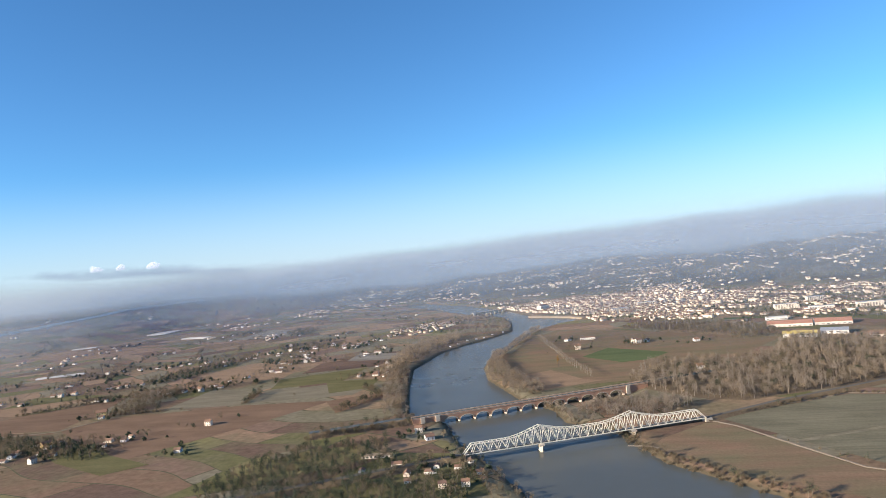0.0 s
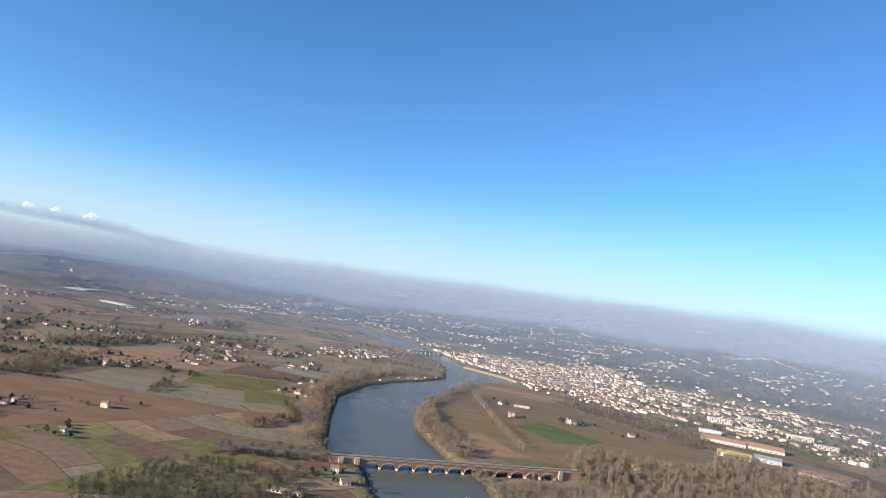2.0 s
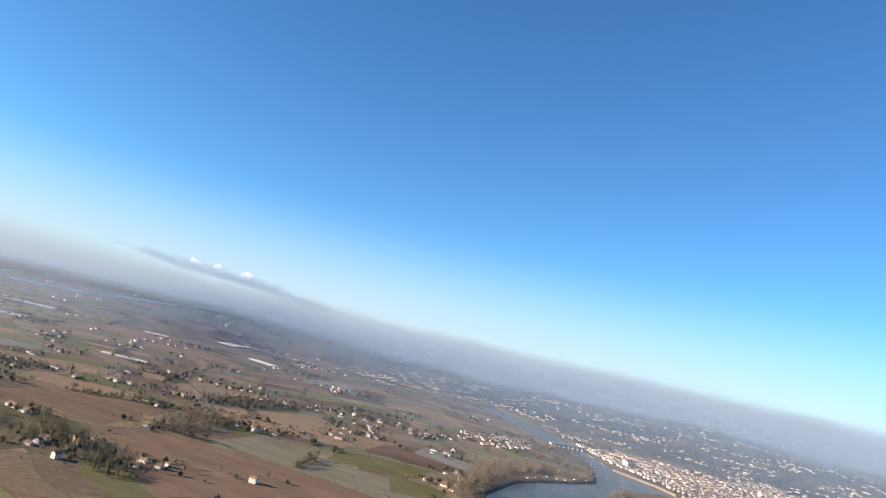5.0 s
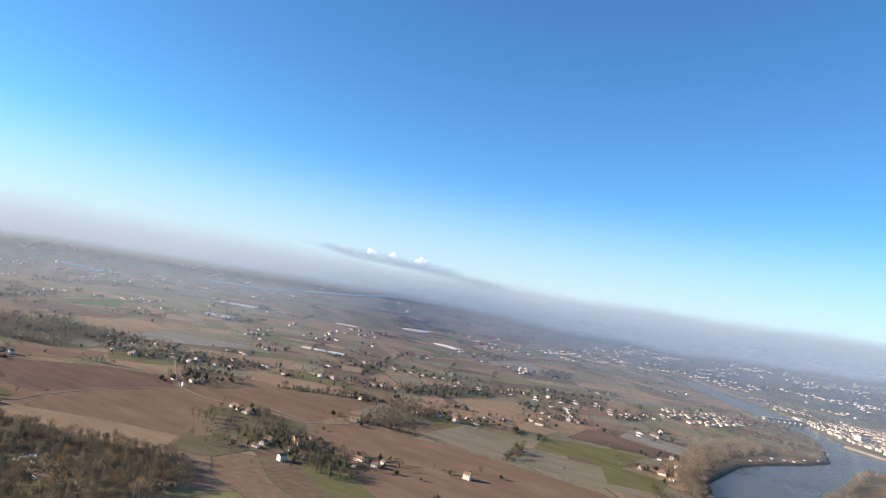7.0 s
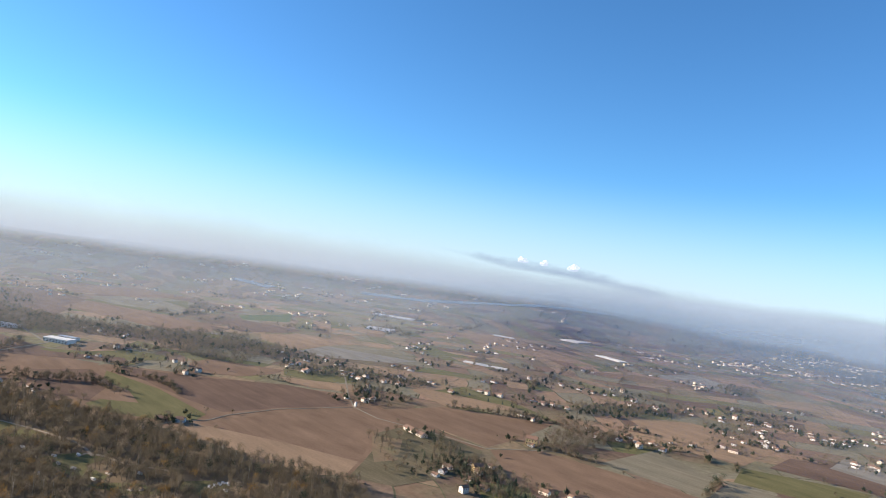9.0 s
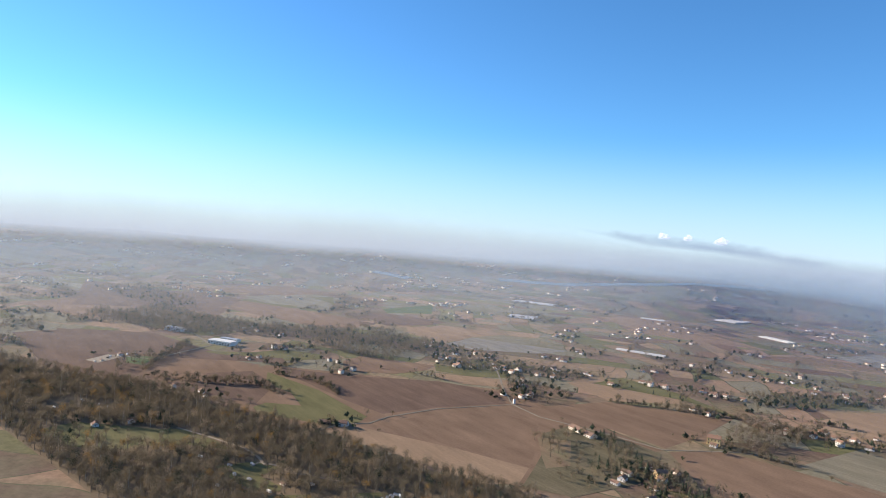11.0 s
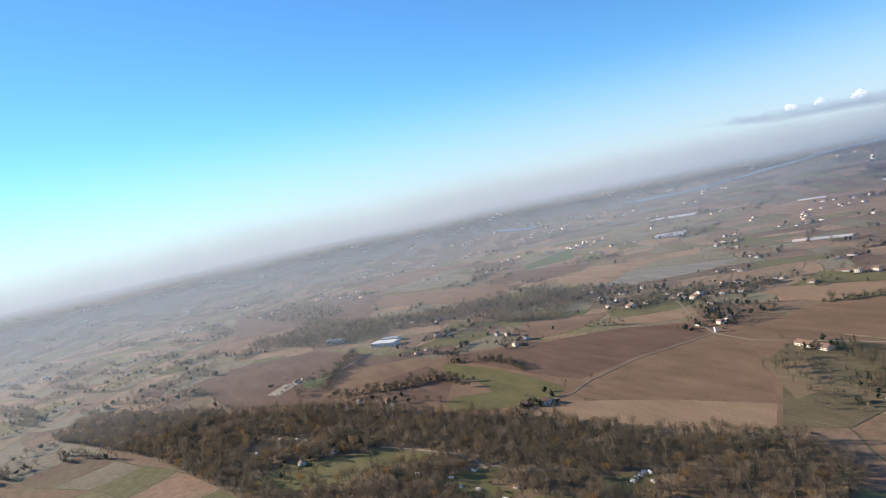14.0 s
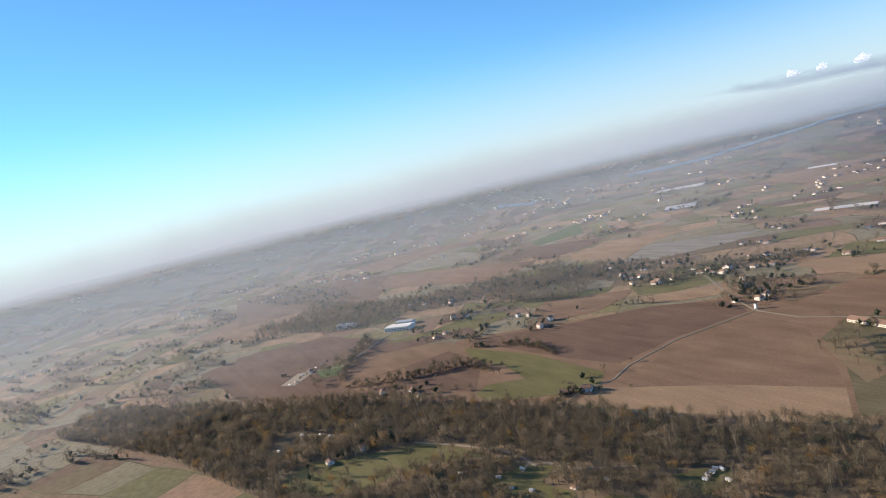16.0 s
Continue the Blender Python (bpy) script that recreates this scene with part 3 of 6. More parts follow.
field([(-1068, 450), (-1068, 494), (-1040, 512), (-1024, 484), (-988, 494), (-978, 488), (-990, 465), (-1030, 454)], M_GREEN[0], "green garden plots in a woodland clearing")
field([(-947, 555), (-938, 579), (-917, 597), (-900, 580), (-905, 552), (-924, 540)], M_GREEN[0], "small grassy yard in the wood")
field([(-868, 555), (-866, 582), (-843, 594), (-822, 578), (-840, 550)], M_GREEN[1], "small grassy yard beside a barn")
field([(-971, 462), (-970, 484), (-959, 511), (-932, 526), (-918, 517), (-935, 491)], M_GREEN[1], "small mown lawn among the garden huts")
field([(265, 1832), (429, 1788), (440, 1815), (275, 1862)], M_BRIGHT, "green sports field at the edge of town")
field([(-830, 870), (-780, 920), (-700, 850), (-600, 800), (-640, 760), (-760, 820)], M_GREEN[0], "green garden plots of a hamlet")

field([(-3082, 563), (-2776, 776), (-2757, 918), (-2535, 950), (-2128, 748), (-2343, 653), (-2391, 448)], M_DARK, "dark brown field in the hazy plain")
field([(-1996, 382), (-1951, 480), (-1896, 545), (-1766, 485), (-1669, 412), (-1728, 353)], M_DARK, "damp dark ploughed field beyond a wood")
field([(-2637, 991), (-2766, 1229), (-2480, 1243), (-2277, 1135), (-2409, 1070), (-2471, 1003)], M_STUBBLE[0], "pale grey-green field in the hazy plain")
field([(-2343, 830), (-2523, 953), (-2228, 1100), (-2108, 1150), (-1970, 1089), (-1947, 968), (-2127, 917)], M_PLOUGH[1], "brown ploughed field in the plain")
field([(-1700, 612), (-1672, 686), (-1687, 773), (-1628, 821), (-1582, 802), (-1582, 716), (-1599, 678), (-1620, 598)], M_GREEN[1], "olive green meadow beside a works yard")
field([(-1498, 1012), (-1433, 1071), (-1396, 1122), (-1346, 1087), (-1377, 1014), (-1436, 977)], M_GREEN[0], "green paddock near a hamlet")
field([(-1426, 958), (-1382, 1008), (-1332, 1072), (-1279, 1026), (-1328, 963), (-1371, 946)], M_TAN[0], "light brown tilled strip near a hamlet")
field([(-1963, 1227), (-1974, 1297), (-1847, 1296), (-1813, 1210), (-1892, 1189)], M_TAN[1], "orange-brown tilled field")
field([(-1560, 839), (-1600, 900), (-1478, 1005), (-1444, 952), (-1430, 880), (-1480, 800)], M_PLOUGH[0], "brown tilled field with rough edges")
field([(-2596, 499), (-2391, 448), (-2343, 653), (-2200, 700), (-2130, 560), (-2190, 441), (-2400, 330)], M_PLOUGH[0], "dull brown field in the plain")
field([(-3000, 1000), (-3050, 1300), (-2780, 1420), (-2700, 1150), (-2760, 960)], M_PLOUGH[1], "dull brown field in the far plain")
field([(-2180, 1200), (-2230, 1320), (-2040, 1420), (-1985, 1310), (-1990, 1180)], M_DARK, "dark brown tilled field")
field([(-1649, 539), (-1576, 681), (-1546, 721), (-1607, 732), (-1661, 631), (-1722, 576)], M_DARK, "narrow dark ploughed strip")

band("road", [(-1150, 600), (-1166, 640), (-1160, 684), (-1180, 725), (-1196, 819), (-1182, 956), (-1265, 1006), (-1400, 1100), (-1480, 1140)], 1.8, 0.5, M_ROAD, "narrow grey country lane between ploughed fields", "road")
band("road", [(-1182, 956), (-1110, 948), (-1056, 966), (-1000, 985), (-925, 1003), (-880, 1100), (-850, 1120)], 1.9, 0.5, M_ROAD, "narrow farm lane past a long farmhouse", "road")
band("track", [(96, 892), (120, 865), (200, 712), (300, 645), (380, 600)], 1.7, 0.55, M_TRACK, "pale gravel farm track beside a ploughed field", "track")
field([(-275, 812), (-203, 800), (-165, 745), (-135, 665), (-228, 630), (-340, 690)], M_GREEN[0], "green gardens and lawns below the truss bridge")
band("track", [(-4, 803), (6, 801), (18, 799), (26, 793), (30, 784), (32, 769)], 1.6, 0.6, M_TRACK, "pale curved concrete path on the river bank", "path")
band("track", [(98, 896), (180, 950), (280, 1000), (420, 958)], 2.4, 0.55, M_TRACK, "pale grassy track along the railway bank", "track")
band("track", [(-1216, 447), (-1176, 469), (-1113, 498), (-1081, 502), (-1053, 500)], 1.8, 0.55, M_TRACK, "pale dirt track through the wood", "track")
band("road", [(-1055, 485), (-1064, 497), (-1050, 510), (-1020, 520), (-975, 560)], 2.2, 0.5, M_TRACK, "winding pale lane among garden huts", "road")
field([(-1650, 396), (-1695, 438), (-1665, 455), (-1622, 412)], M_TRACK, "sandy yard among sheds")
band("road", [(-1690, 440), (-1640, 500), (-1760, 640), (-1960, 640), (-2200, 700)], 3.5, 0.5, M_ROAD, "grey road past a works yard", "road")


def embankment(name, line, top, half, z, label):
    left, right = widened(line, half)
    lo, ro = widened(line, half + z * 1.6)
    bm = bmesh.new()
    rows = []
    for i in range(len(line)):
        rows.append([bm.verts.new((*lo[i], -1)), bm.verts.new((*left[i], z)), bm.verts.new((*right[i], z)), bm.verts.new((*ro[i], -1))])
    for a, b in zip(rows, rows[1:]):
        for i in range(3):
            f = bm.faces.new((a[i], a[i + 1], b[i + 1], b[i]))
            f.material_index = 1 if i == 1 else 0
    bm.normal_update()
    if sum(f.normal.z for f in bm.faces) < 0:
        bmesh.ops.reverse_faces(bm, faces=bm.faces[:])
    return tagged(part(name, bm, [M_LITTER, top]), label, "embankment", kind="structure")


embankment("railway_embankment", [(89, 893), (180, 958), (290, 1022), (440, 1110), (700, 1260)], M_RAIL, 3.2, 4.0, "grassy railway embankment with ballast top")
embankment("railway_embankment", [(-183, 779), (-260, 735), (-340, 690), (-430, 640)], M_RAIL, 4.5, 5.0, "grassy railway embankment leading to the truss bridge")
embankment("canal_embankment", [(32, 1109), (95, 1138), (140, 1162)], M_WATER, 6, 7.0, "raised canal bank with a strip of water")
embankment("canal_embankment", [(-292, 955), (-350, 928), (-420, 895)], M_WATER, 6, 7.0, "raised canal bank leading to the aqueduct")

# ---------------------------------------------------------------- trees


def crown_cards(rng, n, rx, rz, cz, size, flat=0.25, lobes=7, lift=0.4):
    """Small tilted twig clumps gathered round a few boughs: an uneven crown with gaps."""
    hubs = np.stack([rng.uniform(-0.62, 0.62, lobes) * rx, rng.uniform(-0.62, 0.62, lobes) * rx, cz + rng.uniform(-0.6, 0.75, lobes) * rz], 1)
    c = hubs[rng.integers(0, lobes, n)] + rng.normal(0, 1, (n, 3)) * np.array((rx, rx, rz)) * 0.27
    a = rng.normal(0, 1, (n, 3))
    a[:, 2] = np.abs(a[:, 2]) + lift
    a /= np.linalg.norm(a, axis=1)[:, None]
    b = np.cross(a, rng.normal(0, 1, (n, 3)))
    b /= np.linalg.norm(b, axis=1)[:, None]
    s = size * rng.uniform(0.6, 1.4, n)[:, None]
    v = np.stack([c - a * s * 0.7 - b * s * flat, c - a * s * 0.5 + b * s * flat, c + a * s], 1)
    return v.reshape(-1, 3), np.arange(n * 3).reshape(-1, 3)


def stem(rng, h, r0, limbs, spread):
    """A tapered trunk with forked limbs."""
    V, F = [], []

    def cone(p, q, ra, rb, k):
        p, q = np.array(p, float), np.array(q, float)
        d = (q - p) / np.linalg.norm(q - p)
        s = np.cross(d, (0.3, 0.9, 0.1))
        s /= np.linalg.norm(s)
        u = np.cross(d, s)
        n0 = len(V)
        for c, r in ((p, ra), (q, rb)):
            for i in range(k):
                t = 2 * math.pi * i / k
                V.append(c + (s * math.cos(t) + u * math.sin(t)) * r)
        for i in range(k):
            j = (i + 1) % k
            F.append((n0 + i, n0 + j, n0 + k + j))
            F.append((n0 + i, n0 + k + j, n0 + k + i))

    fork = h * rng.uniform(0.4, 0.55)
    cone((0, 0, -0.6), (rng.normal(0, 0.2), rng.normal(0, 0.2), fork), r0, r0 * 0.6, 5)
    for i in range(limbs):
        t = 2 * math.pi * (i + rng.uniform(-0.3, 0.3)) / limbs
        z0 = fork * rng.uniform(0.6, 1.0)
        cone((0, 0, z0), (math.cos(t) * spread * rng.uniform(0.4, 0.9), math.sin(t) * spread * rng.uniform(0.4, 0.9), h * rng.uniform(0.72, 0.98)), r0 * 0.42, r0 * 0.1, 3)
    return np.array(V), np.array(F)


rng = np.random.default_rng(7)


def tree_shape(kind, cards):
    big, few = (1.0, 0) if cards > 60 else (1.5, 3)
    if kind == "poplar":
        h = 19.0
        s, c = stem(rng, h, 0.34, 5, 2.2), crown_cards(rng, cards, 2.7, 6.2, 12.0, 1.5, 0.07, 16, 1.2)
    elif kind == "broad":
        h = 13.5
        s, c = stem(rng, h, 0.36, 5 - few, 4.2), crown_cards(rng, cards, 4.9, 4.3, 8.8, (0.95 if cards > 60 else 2.1), (0.15 if cards > 60 else 0.24), 24, 0.15)
    elif kind == "bush":
        h = 5.5
        s, c = stem(rng, h, 0.16, 4 - few, 2.4), crown_cards(rng, cards, 2.9, 2.0, 3.0, 1.1 * big, 0.18 * big, 8)
    elif kind == "dense":
        h = 8.0
        s, c = stem(rng, h, 0.3, 1, 1.5), crown_cards(rng, cards, 3.9, 3.2, 4.6, 2.4, 0.42, 8)
    elif kind == "conifer":
        h = 13.0
        v, f = [], []
        s = stem(rng, h, 0.3, 3, 0.5)
        z = rng.uniform(0.05, 1, cards) ** 0.8
        rad = (1 - z) * 3.3 * rng.uniform(0.35, 1.05, cards)
        t = rng.uniform(0, 2 * math.pi, cards)
        p = np.stack([np.cos(t) * rad, np.sin(t) * rad, 1.2 + z * (h - 1.0)], 1)
        out = np.stack([np.cos(t), np.sin(t), np.full(cards, -0.35)], 1)
        side = np.stack([-np.sin(t), np.cos(t), np.zeros(cards)], 1)
        w = (0.7 + (1 - z) * 0.7)[:, None]
        v = np.stack([p - side * w * 0.7 - out * 0.3, p + side * w * 0.7 - out * 0.3, p + out * w * 1.3], 1).reshape(-1, 3)
        c = (v, np.arange(cards * 3).reshape(-1, 3))
    return s, c


SHAPES = {k: [tree_shape(k, n) for _ in range(4)] for k, n in (("poplar", 170), ("broad", 230), ("bush", 80), ("conifer", 110))}
LIGHT = {k: [tree_shape(k, n) for _ in range(4)] for k, n in (("broad", 30), ("bush", 16), ("dense", 34))}


def wood(name, points, kinds, label, light=False, scale=(0.75, 1.2), category="wood", z=None):
    """A stand of trees as one mesh: trunks and crowns of several kinds, each turned and sized anew."""
    table = LIGHT if light else SHAPES
    V, F, I, n = [], [], [], 0
    mats = [M_BARK, M_TWIG, M_TWIG2, M_RUST, M_EVER, M_PALEBARK, M_GREYTWIG]
    names, weights = [k for k, _ in kinds], np.array([w for _, w in kinds], float)
    weights /= weights.sum()
    if z is None:
        z = land(points[:, 0], points[:, 1])
    for (x, y), h in zip(points, z):
        shape, crown = names[rng.choice(len(names), p=weights)]
        (sv, sf), (cv, cf) = table[shape][rng.integers(0, 4)]
        k, t = rng.uniform(*scale), rng.uniform(0, 2 * math.pi)
        c, s = math.cos(t) * k, math.sin(t) * k
        m = np.array(((c, s, 0), (-s, c, 0), (0, 0, k * rng.uniform(0.85, 1.15))))
        for v, f, i in ((sv, sf, 5 if shape == "poplar" else 0), (cv, cf, crown)):
            V.append(v @ m + (x, y, h))
            F.append(f + n)
            I.append(np.full(len(f), i))
            n += len(v)
    ob = mesh_from(name, np.concatenate(V), np.concatenate(F), mats, np.concatenate(I))
    return tagged(ob, label, category, kind="stuff")


def strewn(outline, spacing, keep=1.0, clump=0.0):
    """Uneven planting inside an outline; clump opens glades."""
    a = np.array(outline, float)
    x0, y0, x1, y1 = *a.min(0), *a.max(0)
    xs, ys = np.meshgrid(np.arange(x0, x1, spacing), np.arange(y0, y1, spacing))
    p = np.stack([xs.ravel(), ys.ravel()], 1) + rng.uniform(-0.5, 0.5, (xs.size, 2)) * spacing
    ok = inside(p[:, 0], p[:, 1], a) & (rng.random(len(p)) < keep)
    if clump:
        ok &= swell(p[:, 0] * 9, p[:, 1] * 9) > clump
    return p[ok]


def along(line, spacing, spread):
    """Planting along a line."""
    out = []
    for (ax, ay), (bx, by) in zip(line, line[1:]):
        n = max(1, int(math.hypot(bx - ax, by - ay) / spacing))
        for i in range(n):
            t = (i + rng.random()) / n
            out.append((ax + (bx - ax) * t + rng.normal(0, spread), ay + (by - ay) * t + rng.normal(0, spread)))
    return np.array(out)


IVYCLAD, GREYBARE, POPLAR, BARE, WILLOW, OAK, FIR, BUSH, IVY = ("dense", 4), ("broad", 6), ("poplar", 6), ("broad", 1), ("broad", 2), ("broad", 3), ("conifer", 4), ("bush", 1), ("broad", 4)

# the woods
TRUSS_HOUSES = [(-182, 744), (-172, 766), (-155, 726), (-163, 690), (-234, 727), (-227, 704), (-211, 731), (-207, 750), (-186, 686), (-255, 760), (-290, 742)]
NEAR_WOOD = [(-1900, 120), (-1600, 330), (-1436, 460), (-1253, 548), (-1151, 600), (-1084, 622), (-976, 664), (-873, 722), (-790, 690), (-760, 600), (-700, 480), (-860, 400), (-1000, 340), (-1150, 300), (-1300, 260), (-1500, 200), (-1800, 60)]
GLADES = [
    [(-1232, 302), (-1180, 328), (-1155, 369), (-1158, 401), (-1147, 442), (-1112, 484), (-1157, 474), (-1210, 449), (-1217, 425), (-1244, 387), (-1276, 342), (-1260, 309)],
    [(-1065, 475), (-1070, 495), (-1049, 516), (-1032, 514), (-1022, 482), (-988, 498), (-973, 493), (-989, 463), (-1029, 453), (-1056, 451)],
    [(-971, 462), (-970, 484), (-959, 511), (-932, 526), (-918, 517), (-935, 491)],
    [(-947, 555), (-938, 579), (-917, 597), (-900, 580), (-905, 552), (-924, 540)],
    [(-868, 555), (-866, 582), (-843, 594), (-822, 578), (-840, 550)],
    [(-1331, 308), (-1373, 324), (-1407, 346), (-1331, 394), (-1311, 388), (-1341, 345), (-1316, 318)],
    [(-1216, 451), (-1176, 474), (-1113, 503), (-1050, 506), (-1050, 496), (-1113, 493), (-1176, 463), (-1216, 442)],
]


def cleared(p, glades, keep=0.0):
    out = np.zeros(len(p), bool)
    for gl in glades:
        out |= inside(p[:, 0], p[:, 1], np.array(gl, float))
    return p[~out | (rng.random(len(p)) < keep)]


sheet("woodland_floor", NEAR_WOOD, 0.06, M_LITTER, "brown leaf litter under the winter wood", "ground")
wood("woodland", cleared(strewn(NEAR_WOOD, 7.1, 0.9), GLADES, 0.06), [(BARE, 6), (WILLOW, 0.5), (("poplar", 1), 0.8), (OAK, 0.4), (BUSH, 2), (IVY, 0.5)], "dense leafless winter wood in brown and grey", scale=(0.7, 1.25))
RIGHT_WOOD = [(35, 1085), (100, 1010), (155, 985), (290, 1040), (440, 1130), (560, 1180), (640, 1300), (470, 1400), (400, 1440), (330, 1500), (250, 1300), (159, 1281), (57, 1286), (5, 1165)]
sheet("woodland_floor", RIGHT_WOOD, 0.06, M_LITTER, "brown leaf litter under tall poplars", "ground")
wood("woodland", strewn(RIGHT_WOOD, 9.0, 0.85), [(POPLAR, 1.8), (GREYBARE, 5), (WILLOW, 1.2), (BARE, 2), (BUSH, 3), (IVY, 0.3)], "tall leafless poplar wood with pale trunks", scale=(0.8, 1.2))
wood("woodland", strewn([(230, 1500), (330, 1500), (330, 1640), (300, 1690), (200, 1800), (60, 1830), (20, 1780), (140, 1660), (230, 1570)], 9, 0.8), [(BARE, 4), (BUSH, 2), (POPLAR, 1)], "leafless wood at the edge of town", scale=(0.7, 1.1))
wood("woodland", strewn([(-60, 985), (-20, 1015), (40, 1030), (90, 975), (60, 930), (0, 905), (-60, 945)], 7, 0.8), [(GREYBARE, 3), (BUSH, 3), (POPLAR, 1)], "leafless trees on the bank between two bridges", scale=(0.75, 1.2))
wood("woodland", strewn([(-465, 1330), (-508, 1693), (-457, 1873), (-400, 1860), (-385, 1760), (-425, 1640), (-435, 1420), (-395, 1230)], 11, 0.8), [(WILLOW, 4), (GREYBARE, 3), (BUSH, 3)], "pale golden leafless poplar grove beside the river", scale=(0.9, 1.7))
wood("woodland", strewn([(-457, 1873), (-400, 1850), (-310, 1880), (-278, 1960), (-305, 2180), (-380, 2340), (-480, 2460), (-560, 2400), (-470, 2150)], 17, 0.7), [(GREYBARE, 3), (WILLOW, 1), (BUSH, 2)], "scattered leafless trees on a river peninsula", scale=(0.8, 1.1))
wood("woodland", strewn([(-258, 1480), (-236, 1260), (-165, 1110), (-130, 1085), (-115, 1110), (-150, 1190), (-205, 1320), (-235, 1500), (-215, 1700), (-190, 1900), (-150, 1960), (-215, 1880)], 7.5, 0.8), [(GREYBARE, 4), (WILLOW, 1), (BUSH, 2)], "leafless trees fringing the river spit")
wood("woodland", strewn([(-290, 985), (-315, 1015), (-370, 1210), (-420, 1420), (-455, 1400), (-410, 1190), (-345, 985), (-300, 985)], 9.5, 0.8), [(GREYBARE, 4), (BUSH, 2), (BARE, 1)], "leafless trees along the river bank")
wood("woodland", strewn([(-95, 655), (-150, 755), (-200, 850), (-215, 840), (-175, 740), (-125, 640), (-40, 520), (-20, 535)], 7.5, 0.75), [(BARE, 2), (BUSH, 4), (IVY, 1)], "scrubby leafless river bank trees", scale=(0.45, 0.75))
wood("woodland", cleared(strewn([(-150, 660), (-165, 740), (-280, 800), (-300, 880), (-420, 840), (-470, 700), (-380, 560), (-220, 560)], 7.5, 0.8), [[(x - 10, y - 16), (x + 10, y - 16), (x + 10, y + 8), (x - 10, y + 8)] for x, y in TRUSS_HOUSES]), [(BARE, 3), (BUSH, 3), (IVY, 4), (FIR, 0.8)], "mixed garden trees below the truss bridge", scale=(0.6, 1.0))
wood("riverside_bushes", along([(250, 500), (115, 662), (60, 725), (30, 765), (8, 810), (-5, 860), (-20, 890)], 1.7, 4.5), [(BUSH, 8), (BARE, 0.6), (OAK, 0.15), (IVY, 0.3)], "low leafless bushes on the river bank", category="bushes", scale=(0.5, 1.05))
wood("riverside_bushes", along([(-20, 890), (-70, 935), (-88, 990), (-115, 1030)], 2.2, 5), [(BUSH, 4), (GREYBARE, 2)], "grey scrub on the bank between two bridges", category="bushes", scale=(0.6, 1.0))
wood("verge_bushes", along([(106, 905), (180, 948), (280, 1000), (420, 962)], 2.2, 2.5), [(BUSH, 6), (IVY, 0.4)], "low scrub along the railway bank", category="bushes", scale=(0.45, 0.85))
wood("verge_bushes", along([(-292, 968), (-350, 941), (-420, 908)], 2.5, 3.0), [(BARE, 3), (BUSH, 4), (IVY, 1)], "scrub and trees along the canal bank", category="bushes", scale=(0.6, 1.0))
wood("verge_bushes", along([(-288, 940), (-350, 914), (-420, 881)], 2.5, 3.0), [(BARE, 3), (BUSH, 4), (IVY, 1)], "scrub and trees along the canal bank", category="bushes", scale=(0.6, 1.0))
wood("verge_bushes", along([(126, 850), (205, 722), (305, 655), (390, 610)], 13, 1.5), [(BUSH, 4), (IVY, 0.5)], "low dark bushes on a field verge", category="bushes", scale=(0.3, 0.6))
wood("tree_row", along([(-178, 1723), (-125, 1506), (-90, 1348), (-45, 1200)], 8, 0.6), [(POPLAR, 1)], "curved row of pale-trunked leafless poplars", scale=(0.7, 0.85), category="trees")
HEDGES = [
    [(-1506, 467), (-1441, 548), (-1411, 611), (-1351, 624)],
    [(-1551, 471), (-1650, 520), (-1737, 574), (-1769, 597)],
    [(-1475, 1065), (-1443, 1139), (-1390, 1194), (-1306, 1257)],
    [(-1441, 705), (-1402, 714), (-1354, 715), (-1311, 709)],
    [(-1000, 1290), (-930, 1300), (-880, 1340)],
    [(-655, 1140), (-678, 1246)],
    [(-810, 1120), (-860, 1110), (-900, 1095)],
    [(-1147, 1144), (-1090, 1200), (-990, 1280)],
    [(-440, 1040), (-400, 1150), (-460, 1230)],
]
for line in HEDGES:
    wood("hedge", along(line, 2.3, 2.4), [(BUSH, 4), (BARE, 1.2), (IVY, 0.9)], "dark leafless field hedge", category="hedge", scale=(0.65, 1.15))
wood("copse", strewn([(-931, 1152), (-977, 1270), (-922, 1310), (-870, 1300), (-862, 1177), (-874, 1110)], 8, 0.7), [(GREYBARE, 4), (BARE, 3), (BUSH, 2), (IVY, 0.3)], "leafless copse between farm fields", category="copse")
wood("copse", strewn([(-890, 905), (-830, 925), (-760, 890), (-700, 860), (-720, 820), (-830, 850)], 8, 0.6), [(FIR, 3), (BARE, 2), (IVY, 2), (BUSH, 2)], "dark evergreen garden trees of a hamlet", category="trees")
wood("woodland", strewn([(-2300, 500), (-2150, 650), (-2040, 690), (-1934, 651), (-2026, 607), (-2083, 502), (-2140, 438)], 11, 0.75), [(BARE, 5), (GREYBARE, 2), (BUSH, 2), (IVY, 0.6)], "dark leafless wood behind a works yard", scale=(0.8, 1.25))
wood("copse", along([(-1461, 472), (-1442, 518), (-1430, 586), (-1414, 632)], 4, 9), [(BARE, 4), (BUSH, 3), (IVY, 1)], "leafless scrub and trees round cottages at a wood's edge", category="copse", scale=(0.7, 1.15))
wood("copse", along([(-1560, 440), (-1610, 455), (-1680, 545), (-1760, 590)], 6, 8), [(BARE, 4), (BUSH, 3), (IVY, 1.5)], "dark leafless trees along a ditch", category="copse", scale=(0.8, 1.25))
wood("copse", strewn([(-1030, 845), (-1035, 872), (-1020, 905), (-985, 905), (-955, 850), (-930, 815), (-975, 830), (-1010, 838)], 17, 0.75), [(BARE, 5), (WILLOW, 1), (IVY, 0.6)], "large leafless parkland trees with broad soft crowns", category="trees", scale=(1.0, 1.45))
